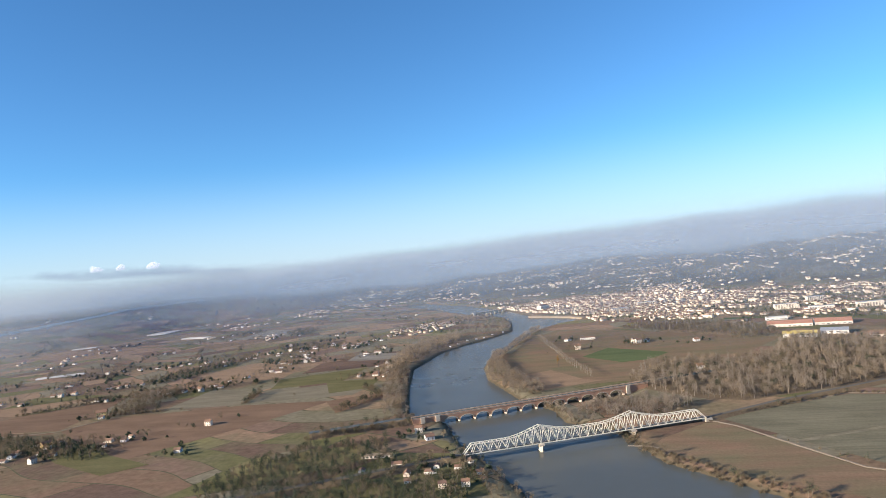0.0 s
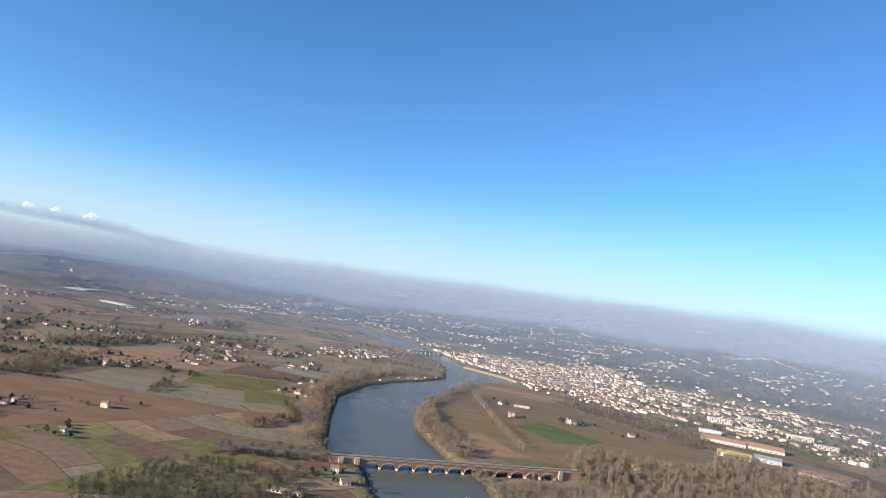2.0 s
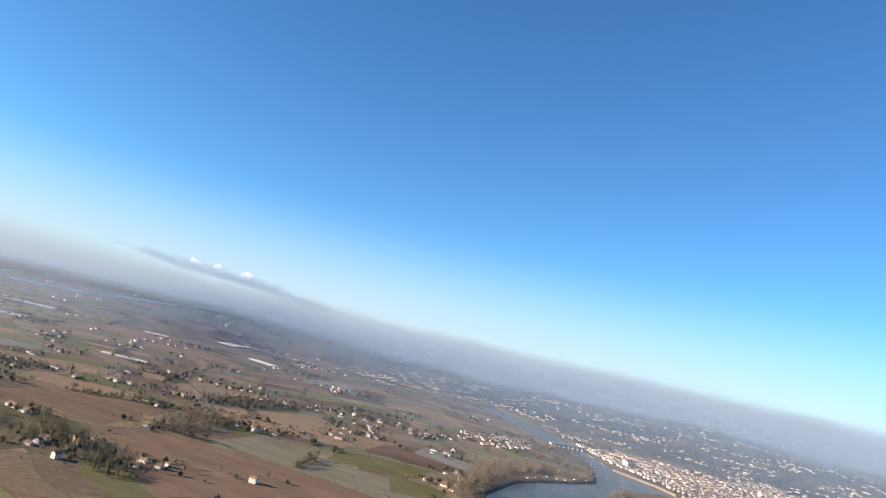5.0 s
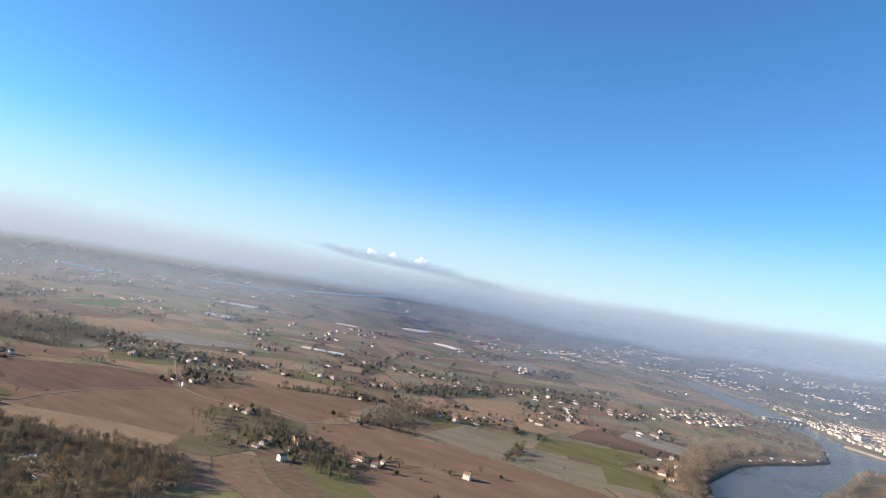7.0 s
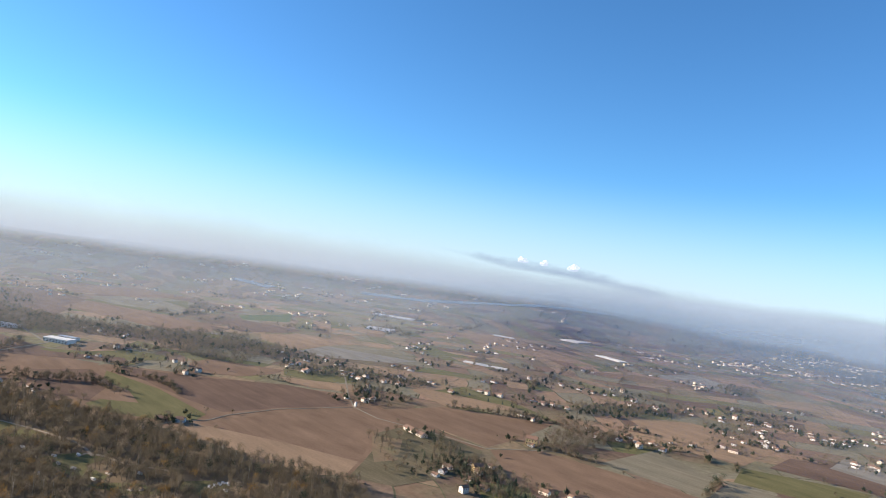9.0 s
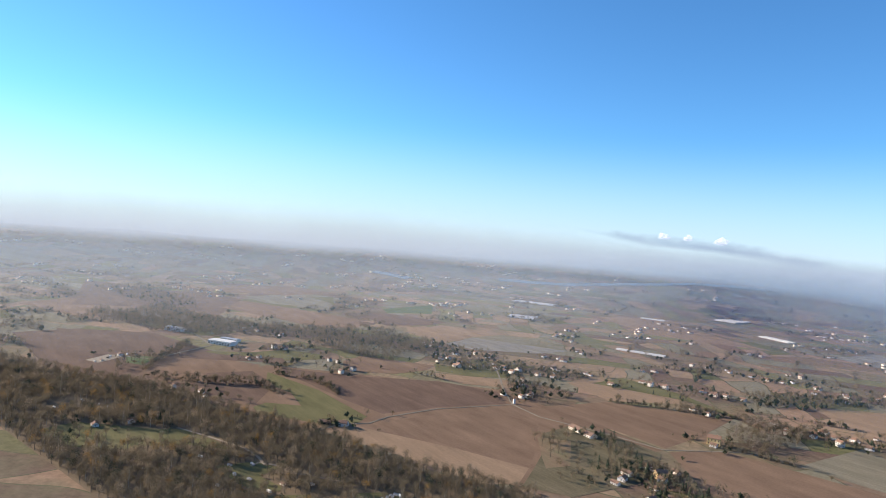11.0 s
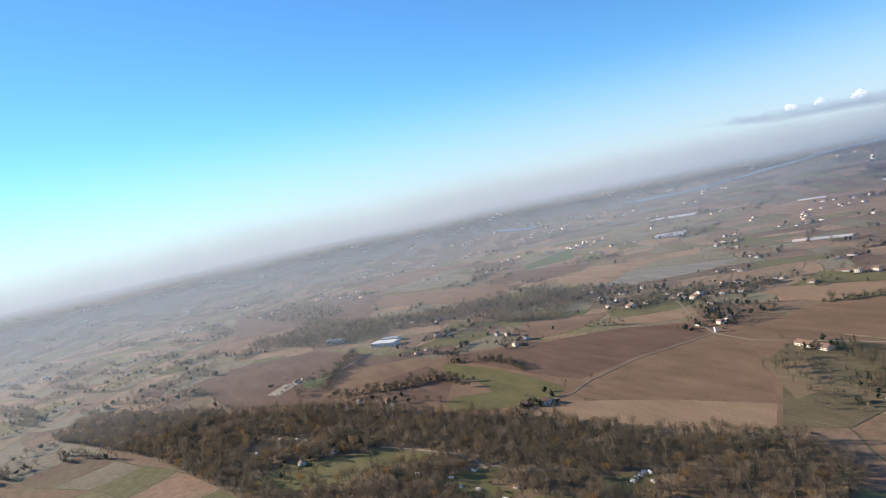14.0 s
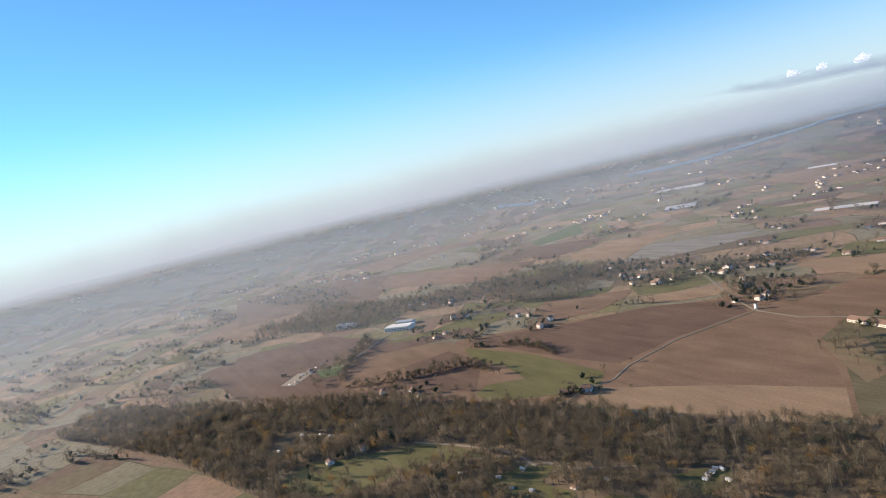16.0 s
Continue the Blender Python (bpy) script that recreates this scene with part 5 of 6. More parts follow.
hamlet([(-534, 2237), (-598, 2337), (-474, 1434), (-464, 1376), (-457, 1333), (-630, 2299), (-500, 1497), (-482, 1371), (-634, 2032), (-590, 1760), (-783, 2658), (-574, 1670), (-663, 2040), (-588, 1689), (-809, 2625), (-654, 1933), (-612, 1675), (-687, 1911), (-677, 1868), (-697, 1850), (-716, 1863), (-727, 1825), (-859, 2183), (-777, 1888), (-805, 1937), (-732, 1620), (-826, 1856), (-760, 1658), (-742, 1600), (-849, 1899), (-1360, 3375), (-781, 1690)], "houses of the river-bend hamlet")
hamlet([(-760, 1621), (-807, 1742), (-1211, 2858), (-852, 1815), (-1303, 3060), (-777, 1584), (-884, 1868), (-1495, 3503), (-834, 1720), (-752, 1472), (-778, 1539), (-805, 1607), (-898, 1843), (-1066, 2270), (-953, 1962), (-783, 1498), (-895, 1759), (-911, 1800), (-950, 1812), (-805, 1426), (-1152, 2222), (-1151, 2191), (-636, 997), (-980, 1748), (-812, 1330), (-1364, 2488), (-593, 853), (-843, 1347), (-991, 1644), (-1415, 2486), (-1035, 1719), (-1595, 2815)], "houses of the roadside village")
hamlet([(-1335, 2265), (-837, 1293), (-1439, 2458), (-885, 1341), (-1086, 1717), (-1061, 1654), (-879, 1299), (-1172, 1810), (-1146, 1726), (-1448, 2247), (-1154, 1699), (-920, 1295), (-941, 1299), (-1181, 1682), (-1392, 2014), (-730, 921), (-1423, 2014), (-1217, 1681), (-757, 921), (-1263, 1672), (-747, 893), (-1098, 1405), (-1118, 1397), (-908, 1089), (-1319, 1670), (-1147, 1404), (-1849, 2378), (-1592, 1985), (-1342, 1642), (-1059, 1253), (-1884, 2345), (-1798, 2170)], "houses along the valley lane")
hamlet([(-1939, 2335), (-1201, 1353), (-844, 897), (-830, 865), (-1698, 1926), (-1215, 1334), (-803, 826), (-882, 915), (-1721, 1858), (-876, 873), (-865, 853), (-1780, 1863), (-1246, 1256), (-1322, 1280), (-1025, 951), (-1676, 1575), (-1858, 1739), (-1792, 1658), (-1376, 1241), (-1786, 1626), (-1763, 1599), (-1351, 1163), (-1220, 1023), (-1390, 1147), (-1282, 1050), (-1238, 982), (-1404, 1120), (-1464, 1141), (-1451, 1074), (-1455, 1043), (-1537, 1075), (-1697, 1118)], "houses of the orchard hamlet")
hamlet([(-1472, 816), (-1170, 648), (-1541, 819), (-1563, 811), (-1689, 768), (-1857, 823), (-1706, 752), (-1926, 791), (-1610, 666), (-1990, 797), (-2024, 775), (-1381, 519), (-1414, 487), (-1679, 455), (-1254, 401)], "houses of the western village")
hamlet([(-1723, 1132), (-1678, 1125), (-1541, 1058), (-1476, 1059), (-1424, 1134), (-1404, 1155), (-1294, 1067), (-1227, 1034), (-1388, 1239), (-1360, 1218), (-1338, 1283), (-1513, 1328), (-1461, 1336), (-1527, 1464), (-1318, 1474), (-1579, 1123), (-1589, 1077), (-1534, 1176)], "houses of the orchard hamlet", 0.15)

# single houses that stand out
settle(4, -916, 1101, 0.45, 1.25, "bright ochre farmhouse beside a copse")
settle(4, -852, 904, 1.1, 1.0, "tall yellow house among dark conifers")
settle(3, -1160, 645, 0.75, 1.1, "white farmhouse beside a lane at a field corner")
settle(1, -267, 900, 0.2, 0.9, "small brick and cream house below the aqueduct")
settle(3, -243, 863, 0.5, 1.1, "white gabled house near the aqueduct")
for i, (x, y) in enumerate(TRUSS_HOUSES):
    tagged(settle((3, 0, 3, 1, 2)[i % 5], x, y, (0.1, 1.7, 0.3)[i % 3], 0.74), group="houses below the truss bridge")
for x, y, t in ((128, 1208, 0.1), (162, 1516, 0.3), (-78, 1511, 0.2), (-105, 1650, 1.0), (48, 1540, 0.4), (66, 1555, 1.2), (40, 1550, 0.8), (345, 980, 0.5)):
    tagged(settle(int(rng.integers(0, 4)), x, y, t, 1.1), group="farmhouses on the right river bank")

long_building("farmhouse", 50, 12, 3.6, 3.4, M_WALL, M_ROOF, "very long farmhouse with a red clay roof", "farmhouse", 12, (-1022, 950), -0.15)
long_building("farmhouse", 34, 10, 5, 2.2, M_WALLW, M_ROOF, "long cream farm building", "farmhouse", 7, (-60, 1654), 0.0)
long_building("barn", 34, 11, 4, 2.4, M_WALL, M_ROOF, "barn with a weathered red tile roof in the wood", "barn", 5, (-848, 566), 0.05)
long_building("barn", 16, 9, 3.5, 2, M_WOOD, M_ROOF, "dark timber barn beside a lane", "barn", 3, (-1176, 626), 0.9)
long_building("shed", 38, 9, 3, 1.4, M_WALL, M_TRACK, "long low shed with a pale tan roof", "shed", 8, (-289, 796), 0.05)
long_building("greenhouse_hall", 26, 12, 4, 2, M_GREEN[0], M_GREEN[0], "green-roofed farm shed near the town", "shed", 4, (51, 1853), 0.1)
# works yard beyond the fields
long_building("works_hall", 55, 26, 8, 0.5, M_SHEET, M_SHEET, "white works hall with a pale roof", "factory", 8, (-1768, 664), 0.62)
long_building("works_hall", 40, 16, 6, 1.2, M_WALL, M_GREYROOF, "low works building with a grey roof", "factory", 6, (-1800, 690), 0.62)
long_building("works_hall", 46, 22, 7, 1.4, M_SHEET, M_GREYROOF, "grey-blue roofed storage hall", "factory", 7, (-1950, 612), 0.62)
# industrial buildings at the edge of town
long_building("works_hall", 88, 40, 6, 5, M_WALL, M_CLAY, "wide red-roofed works hall at the edge of town", "factory", 9, (372, 1650), -0.2)
long_building("works_hall", 70, 44, 6, 5.5, M_WALL, M_CLAY, "works hall with a weathered red tile roof", "factory", 7, (455, 1640), -0.2)
long_building("works_hall", 46, 18, 6, 1.5, M_WALLW, M_SHEET, "white flat-roofed works building beside a lawn", "factory", 5, (372, 1762), -0.1)
long_building("works_hall", 60, 30, 7, 3.5, M_SHEET, M_YELLOW, "white hall with a yellow roof", "factory", 6, (352, 1492), -0.3)
long_building("works_hall", 48, 40, 7, 3.5, M_SHEET, M_GREYROOF, "hall with a pale grey roof", "factory", 4, (418, 1505), -0.3)
long_building("works_hall", 80, 26, 5, 4, M_WALL, M_ROOF, "long low works hall with brown roofs", "factory", 10, (490, 1420), -0.6)
for i, (x, y, w, d, h, t) in enumerate(((443, 1960, 60, 13, 13, 0.1), (541, 2065, 44, 13, 16, 0.2), (503, 1880, 56, 13, 11, -0.1), (612, 1885, 60, 13, 12, 0.1), (640, 1800, 50, 12, 10, 0.0), (30, 2200, 50, 16, 13, 0.3), (120, 2350, 60, 18, 11, 0.1))):
    tagged(long_building("apartment_block", w, d, h, 0, M_WALL, M_GREYROOF, "cream apartment block with rows of windows", "apartments", 9, (x, y), t), group="apartment blocks of the town")
long_building("mill", 44, 18, 20, 2.5, M_WALL, M_ROOF, "tall cream mill building on the town waterfront", "mill", 9, (-225, 2440), 1.0)
# white transformer tower at the lane junction
tower = thing("transformer_tower", "small white rendered transformer tower at a lane junction", "tower", (-1186, 962, 0))
bm = bmesh.new()
box(bm, -1.6, -1.6, -0.5, 1.6, 1.6, 8)
part("wall", bm, M_WALLW, tower)
bm = bmesh.new()
prism(bm, [(-1.9, -1.9), (1.9, -1.9), (1.9, 1.9), (-1.9, 1.9)], 8, 8.4)
part("roof", bm, M_ROOF, tower)
bm = bmesh.new()
box(bm, -0.5, -1.66, 0, 0.5, -1.55, 2)
part("door", bm, M_WOOD, tower)


def sand_face(x, y, w, h, turn):
    """A bare quarry face: a broken, leaning wall of sand cut into the hill."""
    bm = bmesh.new()
    cols = []
    for i in range(25):
        u = (i / 24 - 0.5) * w
        top = h * (0.8 + 0.2 * math.sin(i * 0.45)) * (1 - abs(i / 12 - 1) ** 3)
        cols.append([bm.verts.new((u, k * 5 + rng.normal(0, 2.0), top * k / 4 - 3)) for k in range(5)])
    for a, b in zip(cols, cols[1:]):
        for k in range(4):
            bm.faces.new((a[k], b[k], b[k + 1], a[k + 1]))
    ob = part("quarry_face", bm, M_SAND)
    ob.matrix_world = Matrix.Translation((x, y, float(land(x, y)))) @ Matrix.Rotation(turn, 4, "Z")
    return tagged(ob, "sunlit ochre sand quarry face on the hillside", "quarry", kind="structure")


sand_face(-1270, 3190, 110, 13, 0.3)
sand_face(-1180, 3260, 80, 9, 0.2)
for x, y, w, d, t in ((-2150, 1815, 95, 95, 0.75), (-1510, 1662, 125, 22, 0.4), (-2560, 2235, 180, 60, 0.55), (-1995, 2820, 90, 130, 0.1), (-1610, 2480, 130, 40, -0.3), (-2080, 2420, 90, 26, 0.4)):
    root = thing("greenhouse", "milky white plastic greenhouse tunnels in a field", "greenhouse", (x, y, float(land(x, y))), t, "greenhouses of the plain")
    n = max(2, int(d / 9))
    for i in range(n):
        bm = bmesh.new()
        y0 = -d / 2 + d * i / n
        r = d / n / 2 * 0.96
        ring = [(math.cos(math.pi * k / 8) * r, max(0.02, math.sin(math.pi * k / 8)) * 3.6) for k in range(9)]
        ends = [[bm.verts.new((sx * w / 2, y0 + r + a, z - (0.8 if z < 0.1 else 0))) for a, z in ring] for sx in (-1, 1)]
        for k in range(8):
            bm.faces.new((ends[0][k], ends[0][k + 1], ends[1][k + 1], ends[1][k]))
        bm.faces.new(ends[0])
        bm.faces.new(ends[1][::-1])
        part("tunnel", bm, M_PLASTIC, root)


def town_bridge():
    a, b = Vector((-478, 2485, 0)), Vector((-385, 2600, 0))
    length, turn = (b - a).length, math.atan2(b.y - a.y, b.x - a.x)
    root = thing("stone_bridge", "pale stone road bridge with arches at the town", "bridge", a, turn)
    n = 7
    for i in range(n):
        x0, x1 = length * i / n, length * (i + 1) / n
        c, r = (x0 + x1) / 2, length / n / 2 - 2
        bm = bmesh.new()
        arc = [(c - r * math.cos(math.pi * k / 8), -4 + 8 * math.sin(math.pi * k / 8)) for k in range(9)]
        for sy in (-5, 5):
            lo = [bm.verts.new((x, sy, z)) for x, z in arc]
            hi = [bm.verts.new((x0 + (x1 - x0) * k / 8, sy, 6.5)) for k in range(9)]
            for k in range(8):
                f = (lo[k], lo[k + 1], hi[k + 1], hi[k])
                bm.faces.new(f if sy < 0 else f[::-1])
        bm.verts.ensure_lookup_table()
        for k in range(8):
            bm.faces.new((bm.verts[k], bm.verts[18 + k], bm.verts[19 + k], bm.verts[k + 1]))
        part("arch", bm, M_STONE, root)
    for i in range(n + 1):
        bm = bmesh.new()
        x = length * i / n
        box(bm, x - 2.05, -6, -12, x + 2.05, 6, 6.4)
        part("pier", bm, M_STONE, root)
    bm = bmesh.new()
    box(bm, -6, -5.4, 6.5, length + 6, 5.4, 7.6)
    part("deck", bm, M_STONE, root)


town_bridge()


# garden huts, caravans and sheds in the clearings of the wood
def hut(w, d, h, wall, roof, label, name="garden_hut"):
    root = thing(name, label, "hut")
    bm = bmesh.new()
    box(bm, -w / 2, -d / 2, -0.5, w / 2, d / 2, h)
    part("wall", bm, wall, root)
    bm = bmesh.new()
    for s in (-1, 1):
        lo = [bm.verts.new(c) for c in ((-w / 2 - 0.3, s * (d / 2 + 0.3), h - 0.1), (w / 2 + 0.3, s * (d / 2 + 0.3), h - 0.1), (w / 2 + 0.3, 0, h + 0.9), (-w / 2 - 0.3, 0, h + 0.9))]
        hi = [bm.verts.new(c.co + Vector((0, 0, 0.15))) for c in lo]
        bm.faces.new(hi[::s])
        bm.faces.new(lo[::-s])
        for i in range(4):
            bm.faces.new((lo[i], lo[(i + 1) % 4], hi[(i + 1) % 4], hi[i]))
    part("roof", bm, roof, root)
    bm = bmesh.new()
    box(bm, -0.45, -d / 2 - 0.05, 0, 0.45, -d / 2 + 0.05, 1.9)
    part("door", bm, M_WOOD, root)
    bm = bmesh.new()
    box(bm, w * 0.22, -d / 2 - 0.04, 1, w * 0.4, -d / 2 + 0.04, 1.8)
    part("window", bm, M_GLASS, root)
    return root


HUTS = [hut(6, 4, 2.4, M_WALLW, M_GREYROOF, "white garden hut with a grey roof"), hut(7.5, 3, 2.5, M_SHEET, M_SHEET, "white caravan parked among trees", "caravan"), hut(5, 4, 2.3, M_WOOD, M_ROOF, "wooden shed with a red roof"), hut(8, 5, 2.6, M_WALL, M_ROOF, "cream cabin with a tiled roof", "cabin")]
hut_used = set()
HUT_PLACES = [(-397, 1694), (-384, 1736), (-371, 1788), (-349, 1800), (-333, 1821), (-318, 1872), (-294, 1914), (-1660, 432), (-1672, 438), (-1650, 446), (-1688, 468), (-1700, 482), (-1642, 420), (-1634, 408), (-1712, 495)]
HUT_PLACES += [(-1102, 445), (-1064, 465), (-1047, 460), (-1037, 462), (-1059, 488), (-1018, 471), (-993, 497), (-982, 524), (-938, 508), (-941, 499), (-1088, 385), (-1109, 377), (-981, 478), (-1014, 438), (-1009, 449), (-829, 584), (-1376, 361), (-1349, 377), (-1333, 385), (-1348, 325), (-1363, 340), (-870, 731)]
HUT_PLACES += [(-920, 571), (-923, 577), (-924, 583), (-926, 589), (-921, 591), (-906, 581)]
for x, y in HUT_PLACES:
    i = int(rng.choice(4, p=(0.35, 0.3, 0.15, 0.2)))
    m = pose(x, y, max(-3.0, float(land(x, y))), 0, 0, float(rng.uniform(-30, 30)))
    if i in hut_used:
        placed = copy_thing(HUTS[i], m)
    else:
        hut_used.add(i)
        placed = HUTS[i]
        placed.matrix_world = m
    placed.scale = (0.75, 0.75, 0.75)
    tagged(placed, group="huts in the woodland clearings")


# garden trees and hedges round the houses
gp = np.array(PLACED)
gp = np.repeat(gp, 11, axis=0) + rng.normal(0, 21, (len(gp) * 11, 2))
near = np.min(np.hypot(gp[:, None, 0] - np.array(PLACED)[None, :, 0], gp[:, None, 1] - np.array(PLACED)[None, :, 1]), axis=1)
gp = gp[(near > 9) & ~inside(gp[:, 0], gp[:, 1], RIVER)]
wood("garden_trees", gp, [(BARE, 3), (IVYCLAD, 2.4), (BUSH, 3)], "dark hedges and garden trees round the houses", True, category="trees", scale=(0.5, 1.1))


# ---------------------------------------------------------------- the town and the hillside houses
def houses_mesh(name, places, sizes, turns, label):
    V, F, I, n = [], [], [], 0
    base = np.array([(-1, -1, 0), (1, -1, 0), (1, 1, 0), (-1, 1, 0), (-1, -1, 1), (1, -1, 1), (1, 1, 1), (-1, 1, 1), (-1, 0, 2), (1, 0, 2)], float)
    walls = [(0, 1, 5), (0, 5, 4), (1, 2, 6), (1, 6, 5), (2, 3, 7), (2, 7, 6), (3, 0, 4), (3, 4, 7), (4, 8, 7), (5, 6, 9)]
    roof = np.array([(-1, -1, 1), (1, -1, 1), (1, 1, 1), (-1, 1, 1), (-1, 0, 2), (1, 0, 2)], float)
    slopes = [(0, 1, 5), (0, 5, 4), (2, 3, 4), (2, 4, 5)]
    z = land(places[:, 0], places[:, 1])
    for (x, y), (w, d, h, r), t, g in zip(places, sizes, turns, z):
        c, s = math.cos(t), math.sin(t)
        m = np.array(((c, s), (-s, c)))
        for shape, tris, mi, o in ((base, walls, 0, 0.0), (roof, slopes, 1, 0.5)):
            v = shape.copy()
            v[:, :2] = (v[:, :2] * (w / 2 + o, d / 2 + o)) @ m + (x, y)
            v[:, 2] = np.where(shape[:, 2] < 0.5, g - 1.5, np.where(shape[:, 2] < 1.5, g + h - o * 0.4, g + h + r)) + (0.15 if mi else 0)
            V.append(v)
            F.append(np.array(tris) + n)
            I.append(np.full(len(tris), mi))
            n += len(v)
    ob = mesh_from(name, np.concatenate(V), np.concatenate(F), [M_TOWNWALL, M_TOWNROOF], np.concatenate(I))
    return tagged(ob, label, "houses", kind="stuff")


TOWN = [(-640, 3130), (-520, 2890), (-385, 2640), (-255, 2370), (-110, 2230), (-34, 1990), (82, 1930), (241, 1880), (302, 1760), (480, 1740), (620, 1640), (800, 1700), (1050, 2000), (1000, 2400), (640, 2560), (400, 2720), (300, 3050), (200, 3200), (60, 2960), (-150, 2900), (-253, 2830), (-420, 3080)]
pt = strewn(TOWN, 14, 0.78)
heart = np.exp(-(((pt[:, 0] + 20) / 380) ** 2 + ((pt[:, 1] - 2420) / 360) ** 2))
pt = pt[swell(pt[:, 0] * 5.5, pt[:, 1] * 5.5) + 0.5 * swell(pt[:, 1] * 11, pt[:, 0] * 11) > 0.25 - 1.15 * heart]
core = np.exp(-(((pt[:, 0] - 60) / 420) ** 2 + ((pt[:, 1] - 2480) / 330) ** 2))
sz = np.stack([rng.uniform(6, 13, len(pt)), rng.uniform(6, 9, len(pt)), 3.2 + 5.5 * core * rng.uniform(0.6, 1.2, len(pt)) + rng.uniform(0, 1.5, len(pt)), rng.uniform(1.4, 2.2, len(pt))], 1)
block = (rng.random(len(pt)) < 0.05 * (1 - core)) & (pt[:, 0] > 150)
sz[block] *= (2.6, 1.7, 1.9, 0.5)
tn = 0.25 + 0.5 * np.sin(pt[:, 0] / 260) + np.where(rng.random(len(pt)) < 0.5, 0, math.pi / 2) + rng.normal(0, 0.06, len(pt))
houses_mesh("town_houses", pt, sz, tn, "dense old town of cream houses with clay tile roofs")
VILLAGE = [(-620, 2010), (-700, 2150), (-640, 2260), (-560, 2330), (-480, 2260), (-520, 2110), (-560, 2000)]
pv = strewn(VILLAGE, 19, 0.7)
houses_mesh("village_houses", pv, np.stack([rng.uniform(9, 14, len(pv)), rng.uniform(7, 10, len(pv)), rng.uniform(3.2, 6, len(pv)), rng.uniform(1.5, 2.2, len(pv))], 1), rng.normal(0.4, 0.1, len(pv)) + np.where(rng.random(len(pv)) < 0.5, 0, 1.57), "cluster of cream village houses near the river")


def hill_houses():
    out = []
    for _ in range(380):
        x, y = rng.uniform(-1500, 1600), rng.uniform(2600, 4250)
        t = rng.uniform(0, 3.1)
        for i in range(rng.integers(1, 7)):
            out.append((x + math.cos(t) * 26 * i + rng.normal(0, 8), y + math.sin(t) * 26 * i + rng.normal(0, 8)))
    p = np.array(out)
    d = edge_distance(p[:, 0], p[:, 1], RIVER)
    return p[(land(p[:, 0], p[:, 1]) > 3) & (d > 20) & (np.hypot(p[:, 0] - CENTRE[0], p[:, 1] - CENTRE[1]) < 4350)]


ph = hill_houses()
houses_mesh("hillside_houses", ph, np.stack([rng.uniform(9, 15, len(ph)), rng.uniform(7, 9, len(ph)), rng.uniform(3.0, 4.6, len(ph)), rng.uniform(1.5, 2.4, len(ph))], 1), rng.uniform(0, 3.1, len(ph)), "scattered pale houses on the wooded hills")


def plain_houses():
    out = []
    for _ in range(110):
        a, r = rng.uniform(0.35, 1.9), rng.uniform(2300, 4200)
        x, y = CENTRE[0] - math.sin(a) * r, CENTRE[1] + math.cos(a) * r
        t = rng.choice((0.6, 2.1))
        for i in range(rng.integers(1, 6)):
            out.append((x + math.cos(t) * 34 * i + rng.normal(0, 12), y + math.sin(t) * 34 * i + rng.normal(0, 12)))
    p = np.array(out)
    return p[~inside(p[:, 0], p[:, 1], RIVER) & (edge_distance(p[:, 0], p[:, 1], RIVER) > 20)]


pp = plain_houses()
houses_mesh("far_houses", pp, np.stack([rng.uniform(10, 20, len(pp)), rng.uniform(8, 11, len(pp)), rng.uniform(3.2, 6.0, len(pp)), rng.uniform(1.5, 2.4, len(pp))], 1), rng.uniform(0, 3.1, len(pp)), "scattered white farmhouses of the far plain")
tp = strewn(TOWN, 17, 0.8)
calm = np.exp(-(((tp[:, 0] + 20) / 380) ** 2 + ((tp[:, 1] - 2420) / 360) ** 2))
tp = tp[rng.random(len(tp)) < 0.95 - 0.75 * calm]
wood("town_trees", tp, [(GREYBARE, 3), (IVYCLAD, 2.5), (BUSH, 2)], "leafless and evergreen trees among the town houses", True, category="trees", scale=(0.6, 1.0))
# the town quay
bm = bmesh.new()
prism(bm, [(-262, 2290), (-135, 2196), (-85, 2128), (-72, 2134), (-122, 2206), (-250, 2306)], -9, 1.0)
tagged(part("quay", bm, M_TRACK), "pale stone quay along the town waterfront", "quay", kind="structure")

# ---------------------------------------------------------------- mist, fog bank and clouds


def ring(name, radius, z0, z1, material, label, steps=128, crest=None, arc=(0, 2 * math.pi), base=None):
    bm = bmesh.new()
    layer = bm.verts.layers.float.new("crest") if crest else None
    pale = bm.verts.layers.float.new("pale") if crest else None
    floor = bm.verts.layers.float.new("floor") if crest else None
    rows = []
    for i in range(steps + 1):
        a = arc[0] + (arc[1] - arc[0]) * i / steps
        x, y = CENTRE[0] - math.sin(a) * radius, CENTRE[1] + math.cos(a) * radius
        col = [bm.verts.new((x, y, z)) for z in (z0, (z0 + z1) / 2, z1)]
        if crest:
            for v in col:
                v[layer] = crest(a)
                v[floor] = base(a) if base else float(land(x, y))
                # share of the sunward colours, by bearing
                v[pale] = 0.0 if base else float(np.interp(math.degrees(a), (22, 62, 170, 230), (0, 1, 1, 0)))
        rows.append(col)
    for a, b in zip(rows, rows[1:]):
        for i in range(2):
            bm.faces.new((a[i], b[i], b[i + 1], a[i + 1]))
    for f in bm.faces:
        f.smooth = True
    return tagged(part(name, bm, material), label, "mist", kind="structure")


def crest_at(a):
    deg = math.degrees(a)
    deg = deg - 360 if deg > 180 else deg
    return float(np.interp(deg, (-180, -60, -20, 0, 20, 28, 33, 40, 47, 60, 100, 140, 180), (300, 330, 325, 300, 280, 276, 266, 258, 250, 240, 230, 240, 300)))


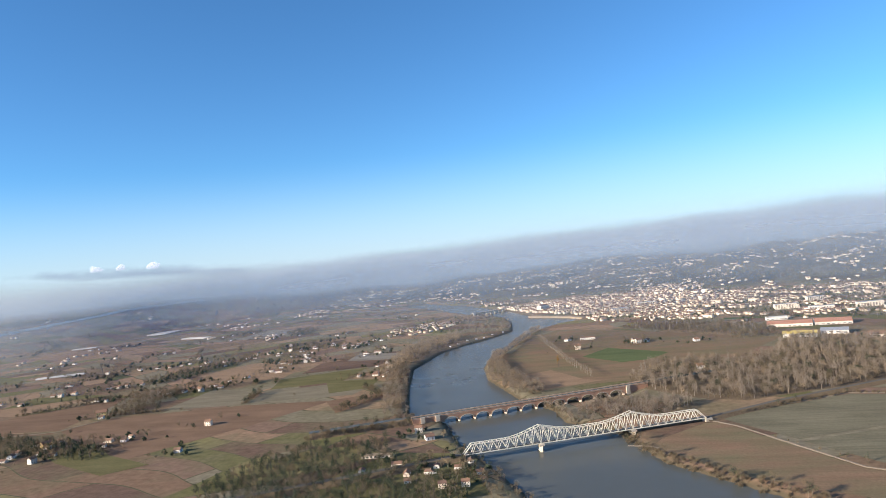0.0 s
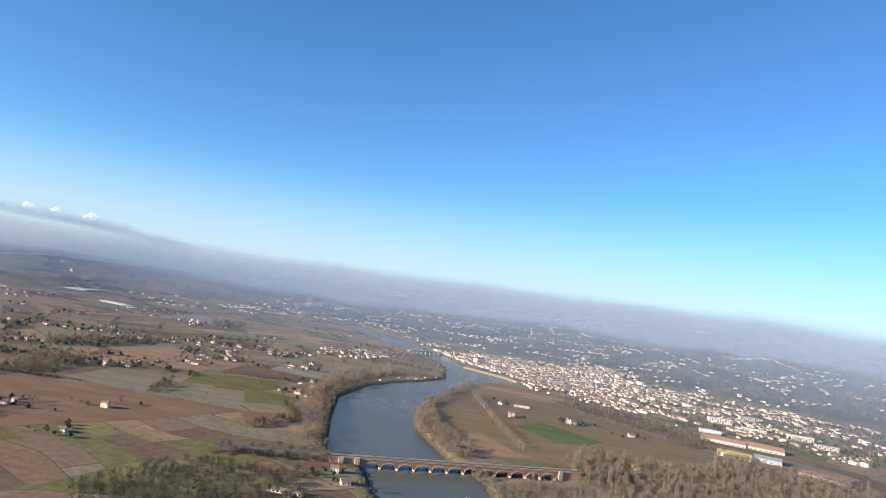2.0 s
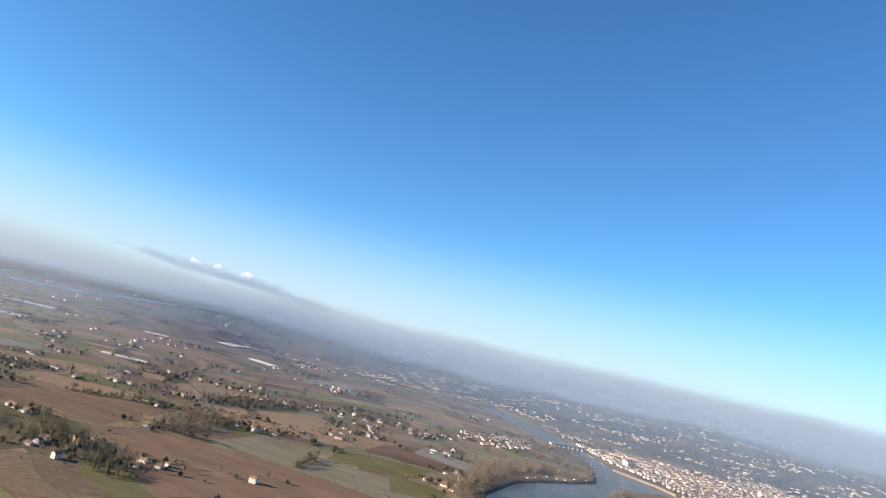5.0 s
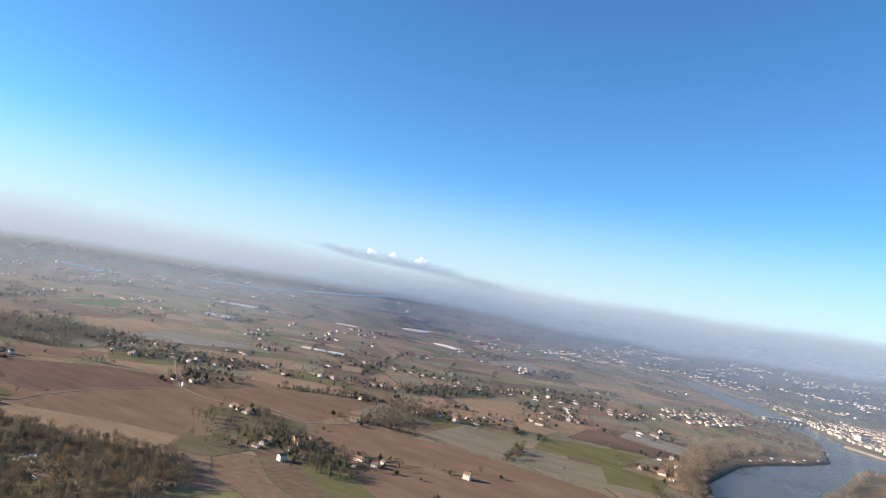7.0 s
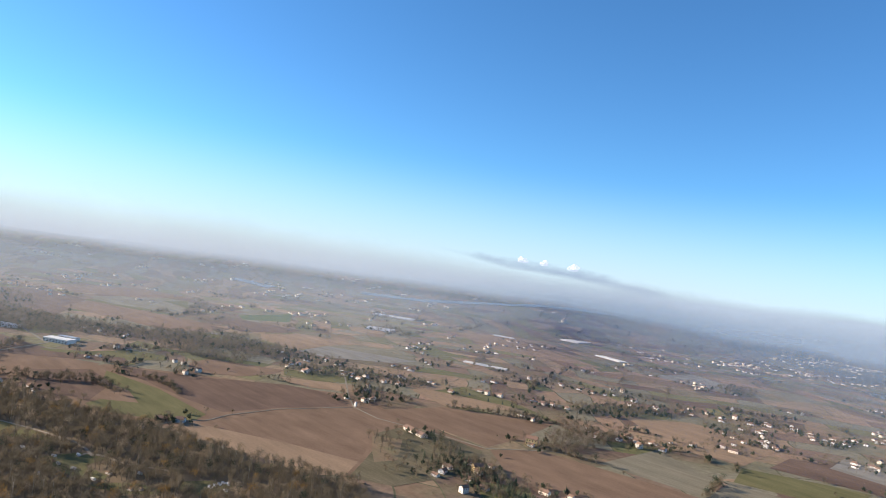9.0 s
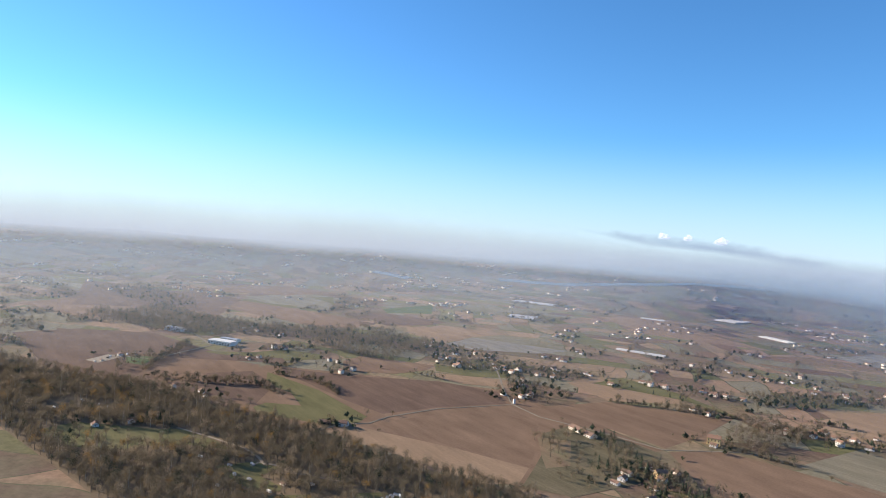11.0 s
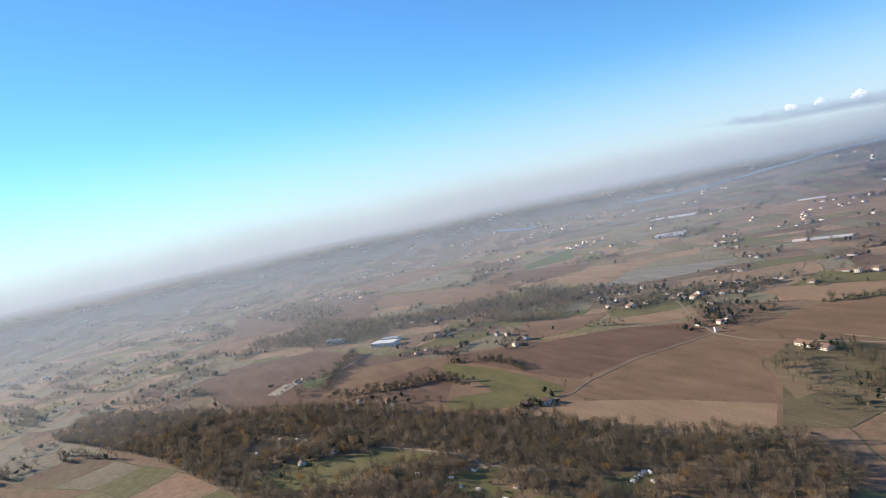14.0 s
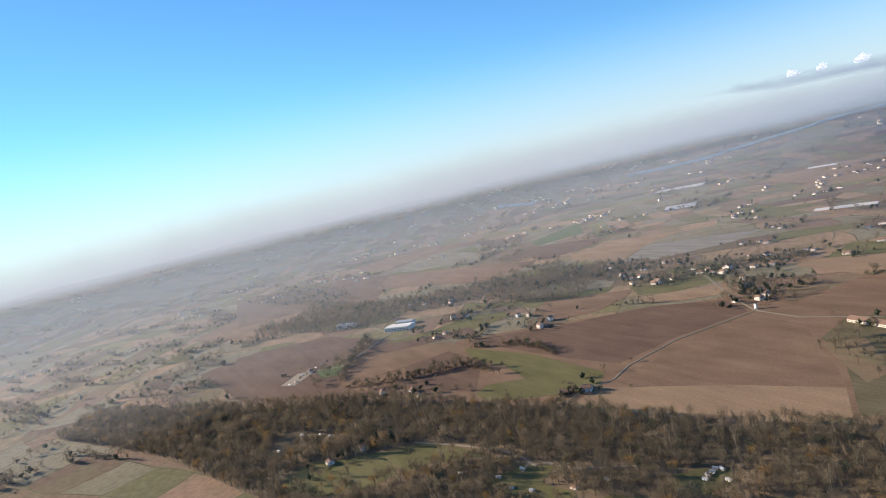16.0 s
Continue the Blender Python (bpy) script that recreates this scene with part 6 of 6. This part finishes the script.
# north low, north high, west low, west high: haze brightness by bearing painted in
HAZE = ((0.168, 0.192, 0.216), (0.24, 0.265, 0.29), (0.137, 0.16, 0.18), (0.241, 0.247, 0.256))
# veil colours stand in for sunlight scattered in the air, by bearing and height
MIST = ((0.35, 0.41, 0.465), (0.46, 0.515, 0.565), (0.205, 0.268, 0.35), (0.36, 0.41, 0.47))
# whitish glow of the low sky above the fog, painted as emission
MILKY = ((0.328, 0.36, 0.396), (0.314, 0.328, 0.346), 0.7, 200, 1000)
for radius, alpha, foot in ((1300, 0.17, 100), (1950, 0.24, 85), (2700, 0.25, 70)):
    ring("mist", radius, -20, 350, haze_material("painted_valley_mist", MIST, alpha, foot, True, thin=0.45), "thin veil painted as blue-grey winter haze over the valley", 256, lambda a: crest_at(a) - 45)
# far haze and fog bank emit their daylight; the sun doesn't light them
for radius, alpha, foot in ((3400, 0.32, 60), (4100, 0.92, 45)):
    ring("haze_backdrop", radius, -20, 400, haze_material("glowing_far_haze", HAZE, alpha, foot, False, thin=0.35 if radius < 4000 else 0.0), "pale haze that swallows the far hills, its daylight painted as glow", 256, crest_at)
ring("fog_bank", 4600, -20, 1200, haze_material("fog", HAZE, 1.0, 1, False, sky=MILKY), "glowing backdrop of grey-blue fog bank and milky low sky along the horizon", 256, crest_at)


def puff(x, y, z, size, seed):
    """A small heaped cloud: many little lumps, thickest in the middle, flat below."""
    r = random.Random(seed)
    bm = bmesh.new()
    for _ in range(90):
        k = size * r.uniform(0.12, 0.3)
        m = Matrix.Translation((r.gauss(0, 0.36) * size, r.gauss(0, 0.3) * size, abs(r.gauss(0, 0.33)) * size)) @ Matrix.Diagonal((k * 1.3, k, k * 0.8, 1))
        bmesh.ops.create_icosphere(bm, subdivisions=1, radius=1, matrix=m)
    for f in bm.faces:
        f.smooth = True
    ob = part("cloud", bm, M_CLOUD)
    ob.location = (x, y, z)
    ob.rotation_euler.z = math.atan2(y - CENTRE[1], x - CENTRE[0]) - math.pi / 2
    return tagged(ob, "small sunlit white cloud puff above the fog, with added glow", "cloud", "clouds over the fog bank")


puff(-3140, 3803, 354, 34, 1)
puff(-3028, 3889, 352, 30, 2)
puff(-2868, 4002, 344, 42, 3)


def streak_crest(a):
    """The height of the torn grey streak that carries the puffs, sinking towards the north."""
    return float(np.interp(math.degrees(a), (25.5, 28, 31, 34.5, 38, 41), (262, 298, 332, 353, 364, 362)))


# the streak's grey daylight is emission, one colour at every height and bearing
M_STREAK = haze_material("torn_grey_cloud_glow", tuple((0.16, 0.188, 0.232) for _ in range(4)), 0.85, 30, False, 0.004)
ring("cloud_streak", 4590, 120, 520, M_STREAK, "torn grey streak of cloud above the fog, painted as glow", 64, streak_crest, (radians(24), radians(45)), lambda a: streak_crest(a) - 72 * float(np.interp(math.degrees(a), (25, 28, 39, 45), (0, 1, 1, 0))))
